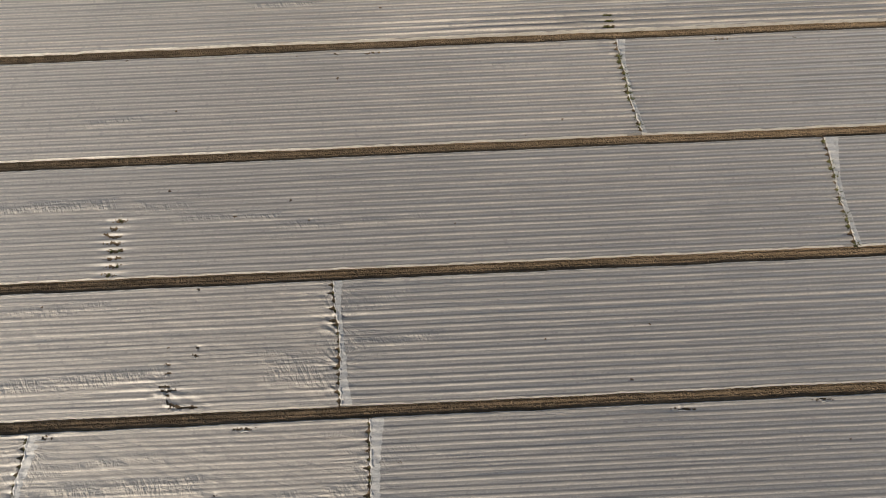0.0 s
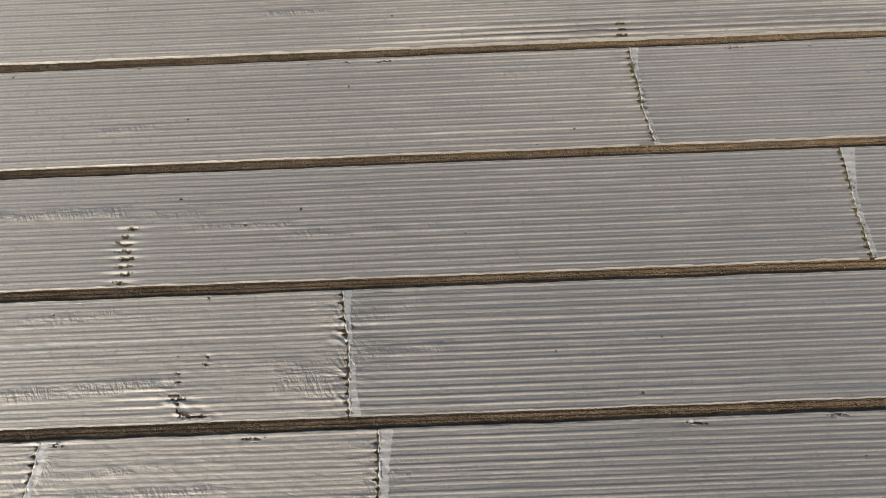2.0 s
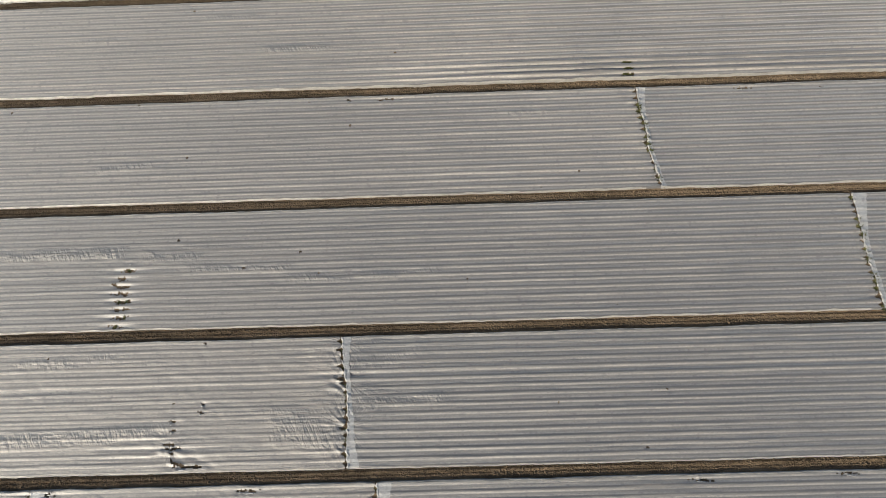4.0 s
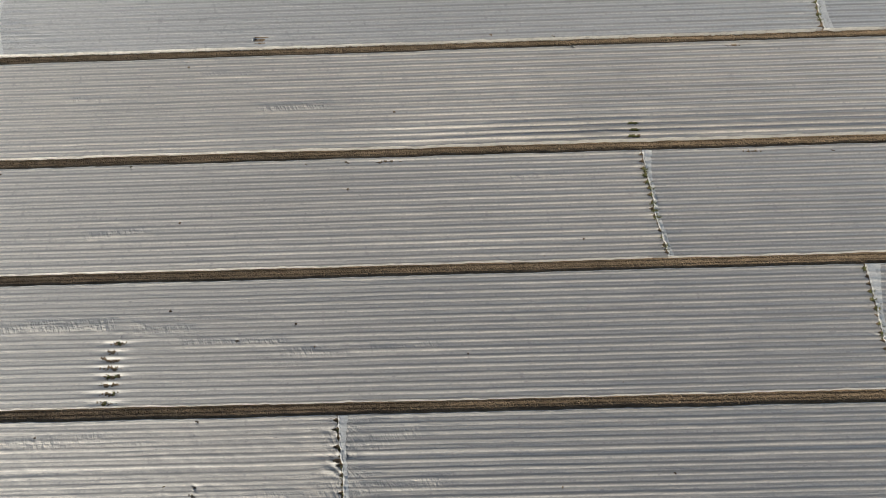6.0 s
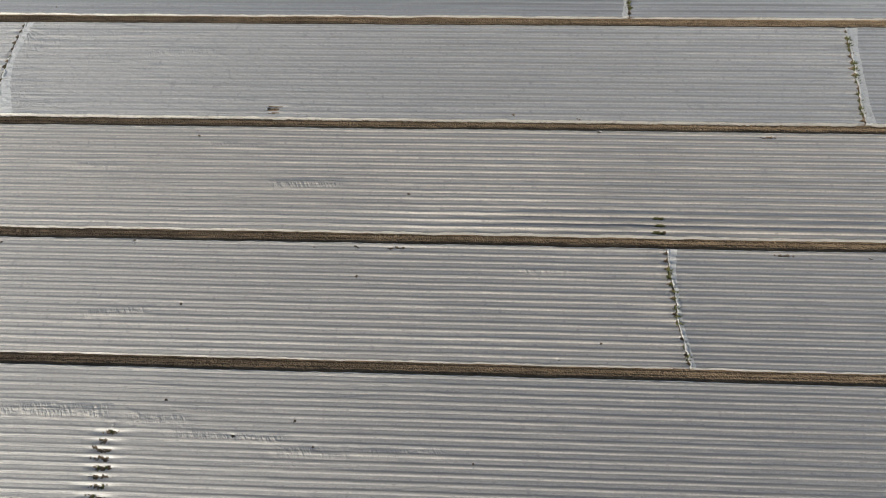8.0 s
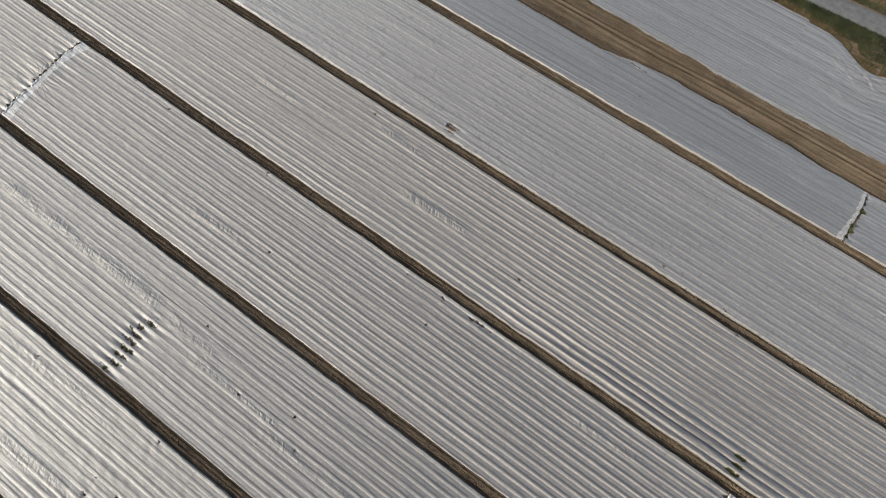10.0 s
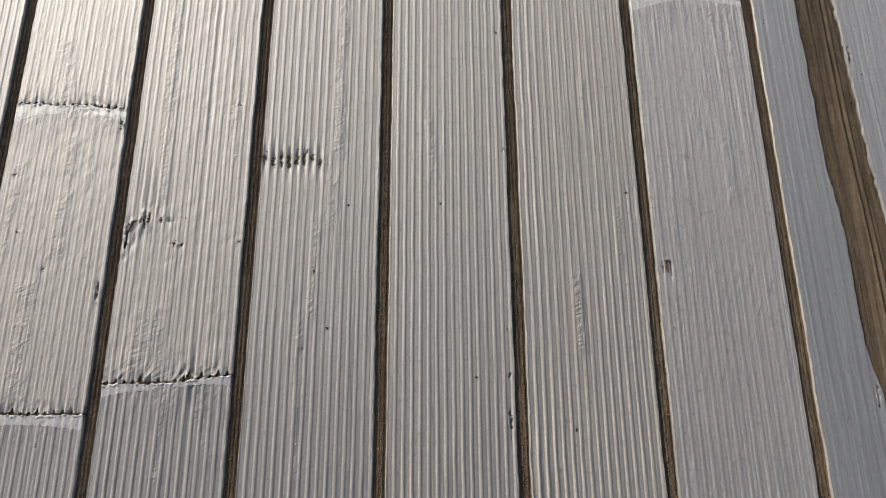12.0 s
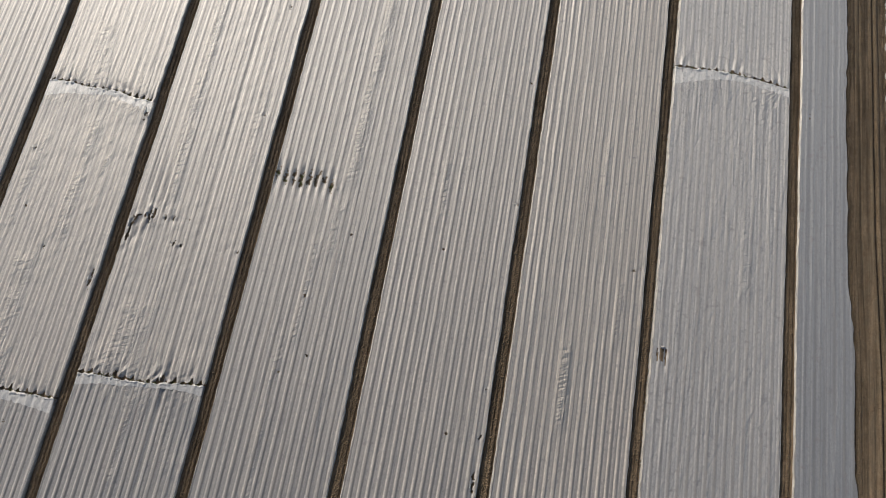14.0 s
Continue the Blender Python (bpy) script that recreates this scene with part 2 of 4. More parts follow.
FILM = ((0.214, 0.186, 0.155), (0.304, 0.269, 0.228))
FILM_TIGHT = ((0.176, 0.169, 0.162), (0.280, 0.270, 0.259))
FILM_DOUBLE = film_material("crop_film_double", (0.395, 0.38, 0.355), (0.475, 0.46, 0.43), 0.9, 0.5, cling=0.0)
FILM_HEM = film_material("crop_film_hem", (0.36, 0.34, 0.31), (0.50, 0.48, 0.445), 0.8, 0.5, cling=0.0)
# film edge colour, paler than the sheets to carry the sunlit rim
LIT_EDGE = film_material("lit_film_edge", (0.30, 0.275, 0.235), (0.44, 0.41, 0.355), 0.6, 0.6, cling=0.0)
SOIL = soil_material("field_soil", (0.125, 0.088, 0.055), (0.30, 0.220, 0.143), True)
CLOD = soil_material("soil_clod", (0.138, 0.100, 0.063), (0.31, 0.23, 0.15))


def plain_material(name, a, b, scale, rough, bump=0.3, dist=0.01, metal=0.0, spec=0.4):
    n = Nodes(name)
    f = n.noise(scale, 4, 0.6)
    m = n.done(n.ramp(f, [(0.35, a), (0.65, b)]), rough, n.bump(n.noise(scale * 3, 3, 0.6), bump, dist), spec)
    n.bsdf.inputs["Metallic"].default_value = metal
    return m


ASPHALT = plain_material("worn_asphalt", (0.16, 0.16, 0.155), (0.23, 0.23, 0.22), 1.6, 0.85, 0.5, 0.01)
GRASS = plain_material("grass", (0.045, 0.058, 0.020), (0.10, 0.108, 0.045), 0.8, 0.7)
DRY_GRASS = plain_material("dry_grass", (0.16, 0.115, 0.05), (0.26, 0.20, 0.10), 0.7, 0.8)
LEAF = plain_material("autumn_leaf", (0.11, 0.064, 0.012), (0.22, 0.13, 0.028), 1.1, 0.6)
LEAF_DARK = plain_material("purple_leaf", (0.045, 0.026, 0.02), (0.10, 0.06, 0.04), 1.1, 0.6)
BARK = plain_material("bark", (0.09, 0.065, 0.045), (0.17, 0.13, 0.09), 5.0, 0.9, 0.6, 0.02)
GALVANISED = plain_material("pale_painted_steel", (0.66, 0.66, 0.63), (0.78, 0.78, 0.75), 6.0, 0.45, 0.1, 0.002)
YELLOW = plain_material("yellow_sign_face", (0.80, 0.55, 0.01), (0.86, 0.62, 0.02), 4.0, 0.4, 0.05, 0.001)
SPROUT = plain_material("sprout", (0.055, 0.062, 0.018), (0.14, 0.13, 0.045), 6.0, 0.7)


# ---------------------------------------------------------------- building helpers
def np_noise(x, y, seed=0):
    """Smooth value noise from -1 to 1 on arrays."""
    x, y = np.broadcast_arrays(np.asarray(x, float), np.asarray(y, float))
    ix, iy = np.atleast_1d(np.floor(x).astype(np.int64)), np.atleast_1d(np.floor(y).astype(np.int64))
    fx, fy = x - ix, y - iy
    fx, fy = fx * fx * (3 - 2 * fx), fy * fy * (3 - 2 * fy)

    def h(a, b):
        v = (a * 374761393 + b * 668265263 + seed * 974634541) & 0xFFFFFFFF
        v = ((v ^ (v >> 13)) * 1274126177) & 0xFFFFFFFF
        v = ((v ^ (v >> 16)) * 2246822519) & 0xFFFFFFFF
        return ((v ^ (v >> 15)) & 0xFFFF) / 32767.5 - 1.0

    out = (h(ix, iy) * (1 - fx) + h(ix + 1, iy) * fx) * (1 - fy) + (h(ix, iy + 1) * (1 - fx) + h(ix + 1, iy + 1) * fx) * fy
    return out.reshape(x.shape)


def grid_mesh(name, X, Y, Z, mat, keep=None, smooth=True):
    """A mesh from 2D arrays of places; keep: which quads stay."""
    r, c = X.shape
    idx = np.arange(r * c).reshape(r, c)
    q = np.stack([idx[:-1, :-1], idx[:-1, 1:], idx[1:, 1:], idx[1:, :-1]], -1).reshape(-1, 4)
    if keep is not None:
        q = q[keep.ravel()]
    return raw_mesh(name, np.stack([X, Y, Z], -1).reshape(-1, 3), q, mat, smooth)


def raw_mesh(name, verts, faces, mat, smooth=False):
    """A mesh from arrays; all the faces have the same number of corners."""
    verts, faces = np.asarray(verts, np.float32), np.asarray(faces, np.int32)
    n, k = faces.shape
    me = bpy.data.meshes.new(name)
    me.vertices.add(len(verts))
    me.vertices.foreach_set("co", verts.ravel())
    me.loops.add(n * k)
    me.loops.foreach_set("vertex_index", faces.ravel())
    me.polygons.add(n)
    me.polygons.foreach_set("loop_start", np.arange(0, n * k, k, dtype=np.int32))
    me.polygons.foreach_set("loop_total", np.full(n, k, dtype=np.int32))
    me.polygons.foreach_set("use_smooth", np.full(n, smooth))
    me.update(calc_edges=True)
    me.validate()
    me.materials.append(mat)
    return me


def part(name, data, mat, parent, label=""):
    """Links a bmesh or a mesh as one mesh object under a thing or a part."""
    if isinstance(data, bmesh.types.BMesh):
        me = bpy.data.meshes.new(name)
        data.to_mesh(me)
        data.free()
        me.materials.append(mat)
    else:
        me = data
    ob = new(name, me)
    ob.parent = parent
    if label:
        ob["label"] = label
    return ob


def scatter(base_v, base_f, places, sizes, turns):
    """Joined copies of a small form: arrays of vertices and faces."""
    base_v, base_f = np.asarray(base_v, float), np.asarray(base_f, int)
    n = len(places)
    v = np.repeat(base_v[None], n, 0) * np.asarray(sizes).reshape(n, 1, -1)
    c, s = np.cos(turns)[:, None], np.sin(turns)[:, None]
    out = np.stack([v[..., 0] * c - v[..., 1] * s, v[..., 0] * s + v[..., 1] * c, v[..., 2]], -1)
    out += np.asarray(places)[:, None, :]
    f = base_f[None] + (np.arange(n) * len(base_v))[:, None, None]
    return out.reshape(-1, 3), f.reshape(-1, base_f.shape[1])


def smoothstep(a, b, x):
    t = np.clip((x - a) / (b - a), 0, 1)
    return t * t * (3 - 2 * t)


rng = np.random.default_rng(7)

# ---------------------------------------------------------------- plan of the field
# Rows run along x. Bare furrows lie between the film strips.
FURROWS = [-64.8, -51.8, -38.85, -26.1, -13.1, 0.0, 12.9, 25.9, 39.3]
GAP, GAP_N = 0.60, 0.42                               # bare furrow: half widths on its near and far side
X0, X1 = -120.0, 150.0
TRACK_NEAR, TRACK_FAR = 45.75, 50.0
FILM_FAR = 61.9


def track_near(x):
    return TRACK_NEAR + 0.08 * np_noise(x * 0.12, 3.3, 5) + 0.09 * np_noise(x * 0.9, 8.1, 6) - 1.0 + 0.55 * smoothstep(-3, 8, x) + 1.1 * smoothstep(17, 27, x) \
        - 0.35 * smoothstep(40, 47, x) + 0.6 * smoothstep(50, 58, x)


def track_far(x):
    return TRACK_FAR + 0.20 * np_noise(x * 0.11, 6.3, 7) + 0.09 * np_noise(x * 1.1, 2.1, 8) - 1.0 * smoothstep(20, -10, x) + 0.8 * smoothstep(48, 60, x)


def film_far(x):
    return FILM_FAR + 0.02 * (x - 20) * (x < 36) + 0.10 * np_noise(x * 0.5, 1.1, 9) - 2.3 * np.exp(-((x - 44.5) / 3.6) ** 2) - 0.6 * smoothstep(46, 52, x)


def flat_edge(y):
    return lambda x: y + 0.05 * np_noise(np.asarray(x) * 0.25, y, 3) + 0.035 * np_noise(np.asarray(x) * 1.3, y, 4)


# name: near edge, far edge, ridges, height factor, material, joints
class Strip:
    def __init__(self, near, far, ridges, height, mat, joints=(), boost=0.0, wrinkle=1.0, tones=(), calm=None, bands=(), fans=(), sleek=0.0):
        self.near, self.far, self.ridges, self.height, self.mat = near, far, ridges, height, mat
        self.joints, self.boost, self.wrinkle, self.calm = joints, boost, wrinkle, calm
        a, b = float(near(np.float64(25.0))), float(far(np.float64(25.0)))
        space = (b - a) / (ridges - 0.6)
        self.films = []
        for tone, crumple, relief in tones or ((1.0, 0.0, 1.0),) * (len(joints) + 1):
            dark, pale = [tuple(c * tone * (1 + (1 - tone) * k) for c, k in zip(m, (0, 0.1, 0.25))) for m in mat]
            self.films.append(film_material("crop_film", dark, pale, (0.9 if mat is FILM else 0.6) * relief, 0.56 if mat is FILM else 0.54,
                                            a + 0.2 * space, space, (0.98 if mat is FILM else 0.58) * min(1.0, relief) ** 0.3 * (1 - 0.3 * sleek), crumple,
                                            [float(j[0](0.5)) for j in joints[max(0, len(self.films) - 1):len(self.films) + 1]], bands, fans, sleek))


def straight(xa, xb, bow=0.0, wob=0.0, seed=0):
    """A joint's x along the strip's width, u from 0 (near edge) to 1 (far edge)."""
    return lambda u: xa + (xb - xa) * u + bow * 4 * u * (1 - u) + wob * np_noise(u * 5.0, seed, seed + 20)


def strip_between(i, ridges=16, **kw):
    return Strip(flat_edge(FURROWS[i] + GAP_N), flat_edge(FURROWS[i + 1] - GAP), ridges, **kw)


STRIPS = [
    strip_between(0, height=0.9, mat=FILM),
    strip_between(1, height=0.9, mat=FILM),
    strip_between(2, height=0.8, mat=FILM, wrinkle=1.5, calm=24.0, tones=((1.05, 0.5, 0.4), (1.03, 0.7, 0.34), (0.80, 0.3, 1.1)),
                  joints=((straight(-6.6, -5.9, -0.1, 0.15, 1), (2.0, 0.65, 1.3), 1), (straight(24.8, 24.8, -0.1, 0.12, 2), (1.3, 0.85, 1.35), 1)),
                  bands=((-14.5, -34.6, -7.0, -33.2, 1.1, 0.9), (-2.5, -31.9, 9.5, -31.8, 0.8, 1.0), (0.0, -36.7, 9.0, -37.0, 0.6, 0.9), (12.5, -34.2, 23.0, -33.3, 1.0, 1.0), (-1.0, -29.6, 6.0, -29.4, 0.5, 0.7)),
                  fans=((-6.2, -35.4, 4.0, 0.8), (-5.6, -28.0, 3.0, 0.7), (24.7, -33.5, 3.0, 0.6))),
    strip_between(3, height=0.9, mat=FILM, wrinkle=1.5, calm=18.0, tones=((0.98, 0.36, 0.66), (0.78, 0.3, 1.1)), joints=((straight(22.2, 21.4, 0.15, 0.15, 3), (1.1, 0.36, 0.9), 1),),
                  bands=((-22.0, -23.1, 5.0, -22.1, 0.75, 1.0), (-9.5, -15.8, 1.0, -15.3, 0.6, 0.6), (15.5, -21.6, 21.5, -23.2, 1.7, 0.9), (23.5, -20.1, 31.0, -19.6, 0.55, 0.9), (23.0, -16.6, 29.0, -15.2, 0.9, 0.4)),
                  fans=((21.9, -17.8, 4.6, 0.9), (21.6, -14.2, 4.0, 0.8), (22.1, -22.0, 3.6, 0.9), (6.2, -23.4, 3.0, 0.4))),
    strip_between(4, height=0.9, mat=FILM, calm=14.0, tones=((0.83, 0.2, 0.80), (0.82, 0.0, 1.1)), joints=((straight(72.3, 71.9, 0.0, 0.15, 4), (0.6, 0.55, 1.6), 1),),
                  bands=((-22.0, -4.7, -1.0, -4.85, 0.65, 1.0), (6.5, -6.7, 16.0, -6.8, 0.4, 0.6), (16.0, -7.9, 31.0, -7.6, 0.55, 0.55), (2.0, -5.2, 7.0, -5.6, 0.6, 0.6)),
                  fans=((71.9, -4.6, 3.0, 0.6),)),
    strip_between(5, height=1.10, mat=FILM, wrinkle=0.8, calm=10.0, tones=((1.05, 0.3, 0.7), (0.94, 0.1, 0.80), (0.82, 0.0, 1.1)),
                  joints=((straight(-29.4, -29.0, -0.3, 0.15, 5), (1.3, 0.7, 1.3), 1), (straight(53.2, 52.1, -0.1, 0.2, 6), (0.45, 0.38, 1.1), 1)),
                  bands=((-4.5, 4.4, 1.5, 4.9, 0.45, 0.6), (38.0, 9.6, 46.0, 9.9, 0.4, 0.6)),
                  fans=((52.3, 8.6, 3.2, 0.8), (52.9, 1.6, 2.6, 0.7), (-29.2, 6.0, 4.0, 0.6))),
    strip_between(6, height=1.30, mat=FILM, wrinkle=0.7, calm=4.0, boost=1.5, tones=((1.08, 0.1, 0.85),),
             bands=((12.0, 18.5, 19.0, 18.8, 0.55, 0.8), (5.0, 23.1, 11.0, 23.0, 0.4, 0.5), (-9.0, 20.4, -4.0, 20.5, 0.4, 0.5))),
    strip_between(7, height=0.62, mat=FILM_TIGHT, tones=((1.22, 0.3, 0.6), (1.22, 0.6, 0.5), (0.98, 0.0, 0.9)),
                  joints=((straight(-19.7, -19.0, -0.6, 0.1, 7), (2.2, 0.75, 0.95), 1), (straight(73.85, 73.9, 0.0, 0.1, 8), (1.1, 0.8, 1.2), 1)),
                  bands=((-18.0, 35.2, -14.0, 36.6, 1.2, 0.5), (-4.0, 34.6, 4.0, 34.9, 0.6, 0.4)),
                  fans=((-19.0, 37.8, 4.5, 0.8), (-19.9, 31.0, 3.0, 0.5))),
    Strip(flat_edge(FURROWS[8] + GAP_N), track_near, 8, 0.75, FILM_TIGHT, ((straight(50.1, 50.1, 0.2, 0.1, 9), (0.75, 0.42, 0.40), -1),), 0.0, 0.6, ((0.58, 0.0, 1.0), (0.80, 0.0, 1.0)), fans=((50.0, 42.5, 2.6, 0.6),), sleek=1.0),
    Strip(track_far, film_far, 16, 0.6, FILM_TIGHT, (), 0.0, 0.9, ((0.72, 0.45, 1.0),), fans=((43.4, 60.6, 7.0, 0.7),), sleek=1.0),
]

# places where the film has burst: half length, half width, depth and lift of each kind
KINDS = {"spot": (0.14, 0.13, 0.3, 0.6), "burst": (0.20, 0.13, 0.5, 0.8), "slit": (0.55, 0.19, 0.9, 0.9), "long": (0.9, 0.15, 0.9, 0.9)}
HOLES = []


def burst(kind, *places):
    for x, y in places:
        HOLES.append((x, y, *KINDS[kind]))


for i in range(8):                                    # a row of twin slits across half a strip
    for side, off in ((-1, -0.36), (1, 0.34)):
        if (i in (0, 1, 7) and side > 0):
            continue
        HOLES.append((-0.10 + off + (0.6 if i == 0 else 0.1 * math.sin(i * 2.1)), -6.64 - 0.784 * i + 0.1 * side, 0.46 + 0.08 * math.sin(i * 1.3 + side), 0.23, 0.8, 0.08))
burst("slit", (6.2, -23.2), (6.3, -23.9), (7.4, -25.0), (-21.0, -28.3))
burst("long", (13.6, -27.35), (53.2, -27.15), (66.1, -27.0), (25.5, 11.75), (63.3, 11.8), (-4.6, -27.2), (-21.4, -37.5),
      (-12.0, 49.35), (-8.3, 45.0), (23.5, 45.55))
burst("burst", (0.25, -6.1), (8.8, -19.6), (8.7, -20.4), (6.15, -21.3), (6.2, -22.3), (17.17, 11.8), (44.0, 26.75),
      (-22.6, -28.6), (-20.8, -27.2), (-9.8, 50.0))
burst("spot", (11.5, -6.65), (6.0, -19.7), (11.2, -32.7), (17.0, -5.1), (3.25, 24.78), (3.6, 24.1), (21.7, 8.75), (-19.5, -15.6),
      (4.65, 5.55), (45.2, 2.55), (41.07, 0.97), (71.6, 11.6), (41.25, -20.35), (48.8, -24.45), (27.5, -30.7), (67.5, -30.6), (51.2, -19.5), (19.0, -7.35),
      (4.8, -3.7), (33.4, -8.4), (47.6, -11.5), (8.5, -14.2), (-15.0, 11.55), (26.4, 17.6), (7.4, -35.8), (25.6, 42.3), (37.2, 27.1), (46.1, 25.2), (-20.4, 12.2), (-6.3, -15.2))
burst("burst", (21.55, 11.8), (1.3, -36.8), (-1.1, 12.0))
HOLES.append((-16.0, 40.9, 0.35, 0.08, 0.4, 0.15))
burst("slit", (63.7, 24.6))

# furrows where the film sags into a deep shaded groove: x, y, half length, depth
GROOVES = [(22.0, -17.6, 2.4, 0.17), (21.9, -21.9, 1.2, 0.08), (21.6, -16.9, 1.0, 0.07), (60.0, -17.3, 40.0, 0.09), (-10.0, -18.0, 30.0, 0.05), (3.4, -23.9, 3.4, 0.09), (3.9, -23.1, 2.8, 0.09), (3.0, -24.6, 2.6, 0.08), (7.5, -24.0, 1.2, 0.10), (11.9, 26.95, 1.1, 0.10), (11.7, 27.75, 1.1, 0.11), (38.0, 15.42, 13.0, 0.09), (46.0, 14.64, 5.0, 0.06),
           (24.5, -36.3, 1.5, 0.09), (0.0, -12.0, 1.6, 0.08), (0.2, -6.5, 1.8, 0.08), (-0.4, -8.0, 1.2, 0.06), (-0.3, -9.4, 1.2, 0.06), (52.0, 14.3, 3.0, 0.07)]


GROOVES += [(-0.5 + 0.4 * math.sin(i * 1.7), -6.64 - 0.784 * i, 1.0 + 0.4 * math.sin(i * 2.3), 0.065) for i in range(8)]

# lines along which the film is torn across the rows; the last two are slots added for groove shade
TEARS_AND_SHADE = [((9.6, -25.15), (7.3, -25.05), (6.5, -24.7), (6.2, -24.2), (6.1, -23.1)), ((-5.9, -27.5), (-5.2, -27.3), (-4.1, -27.05)),
         ((20.8, -17.70), (21.9, -17.72)), ((20.9, -22.10), (21.7, -22.14)), ((5.5, -23.95), (6.4, -23.95)), ((5.6, -23.17), (6.5, -23.17))]


# openings with clean cut sides: x and y from, to
CUTS = [(10.6, 11.7, 27.27, 27.53), (10.9, 12.1, 27.0, 27.03), (10.7, 12.2, 27.78, 27.84),
        (51.0, 52.1, 15.27, 15.5), (51.2, 52.2, 14.52, 14.74), (50.9, 52.0, 13.76, 14.0)]


def tear_gap(X, Y, line):
    """Distance to a tear."""
    best = np.full(X.shape, 99.0)
    for (ax, ay), (bx, by) in zip(line[:-1], line[1:]):
        k = np.clip(((X - ax) * (bx - ax) + (Y - ay) * (by - ay)) / ((bx - ax) ** 2 + (by - ay) ** 2), 0, 1)
        best = np.minimum(best, np.hypot(X - ax - k * (bx - ax), Y - ay - k * (by - ay)))
    return best


def ridge_form(u, ridges):
    """Height from 0 (furrow) to 1 (crest) over the strip; the outer flanks drop steeply."""
    ph = 0.3 + u * (ridges - 0.6)
    return (0.5 - 0.5 * np.cos(2 * np.pi * ph)) ** 1.5


def film_height(s, X, U, W, seed):
    """Film height over a strip: crests, drape, wrinkles and the pull of the slits."""
    ph = 0.3 + U * (s.ridges - 0.6)
    sway = 0.10 * np_noise(X * 0.06, ph * 0.15, seed) + 0.05 * np_noise(X * 0.35, ph * 0.6, seed + 1)
    pj = ph + sway * smoothstep(0, 1.0, ph) * smoothstep(s.ridges, s.ridges - 1.0, ph)
    crest = (0.5 - 0.5 * np.cos(2 * np.pi * pj)) ** (1.7 + 0.5 * np_noise(np.floor(pj) * 2.3, X * 0.03, seed + 9))
    row = np.floor(pj)
    amp = s.height * (1 + 0.35 * np_noise(row * 7.7, X * 0.015, seed + 2) + 0.22 * np_noise(row * 3.1, X * 0.11, seed + 3))
    if s.calm is not None:
        amp = amp * (1 - 0.34 * smoothstep(s.calm + 6, s.calm - 6, X))
    amp = amp * (1 + 1.25 * smoothstep(16, 40, X))
    if s.boost:
        amp = amp * (1 + s.boost * smoothstep(5.5, 2.0, ph) * (0.7 + 0.3 * np_noise(X * 0.05, 1.0, seed)))
    z = 0.17 + 0.044 * amp * crest
    z = z + 0.011 * s.height * np.cos(4 * np.pi * pj + 0.8) * (0.5 + 0.5 * np_noise(row * 5.3, X * 0.08, seed + 4))
    patch = smoothstep(0.05, 0.45, np_noise(X * 0.07, U * W * 0.18, seed + 5))
    z = z + s.wrinkle * 0.012 * patch * np_noise(X * 1.5 + U * W * 0.9, U * W * 1.0 - X * 0.3, seed + 6)
    z = z + s.wrinkle * 0.006 * np_noise(X * 0.5, U * W * 2.6, seed + 7)
    for k, (jx, wide, side) in enumerate(s.joints):
        d = (jx(U) - X) * side
        # creases fan out from where the end is held
        v = U * W / 2.6 + 0.4 * np_noise(U * 5, k, seed)
        fan = (v - np.floor(v) - 0.5) * 2.6 / (np.abs(d) + 0.7)
        z = z + 0.10 * np.exp(-np.abs(d) / 2.4) * (d > -1.5) * np_noise(fan * 4.0 + np.floor(v) * 17, np.abs(d) * 0.15, seed + 8) * np.where(d > 0, 1, 0.5)
    return z


def edge_drop(U, W, wide=0.20):
    """1 inside the strip, falling to 0 at the buried edges."""
    return smoothstep(0.0, wide, U * W) * smoothstep(0.0, 0.55 * wide, (1 - U) * W)


# ---------------------------------------------------------------- ground
def axis(parts):
    out = []
    for a, b, step in parts:
        out += list(np.arange(a, b - 1e-6, step))
    return np.array(out + [parts[-1][1]])


def furrow_profile(d, x, k):
    """Bare furrow: a shallow wheel rut with crumbled shoulders."""
    rut = -0.045 - 0.03 * smoothstep(0.05, -0.35, d) - 0.10 * np.exp(-((d - 0.34) / 0.06) ** 2) + 0.05 * np.exp(-((d - 0.20) / 0.07) ** 2) - 0.10 * np.exp(-((d + 0.05) / 0.07) ** 2)
    return rut + 0.035 * np_noise(x * 1.7, d * 4.0, 40 + k) + 0.02 * np_noise(x * 0.4, d * 2.0, 60 + k)


def track_bend(x):
    """How far the wheel lanes swing towards the near side."""
    return 0.33 * smoothstep(34, 24, x) + 0.5 * smoothstep(14, -6, x)


LANES = ((46.75, 0.20, -0.06), (47.45, 0.30, -0.07), (49.40, 0.30, -0.08))       # wheel lanes: middle, half width, depth


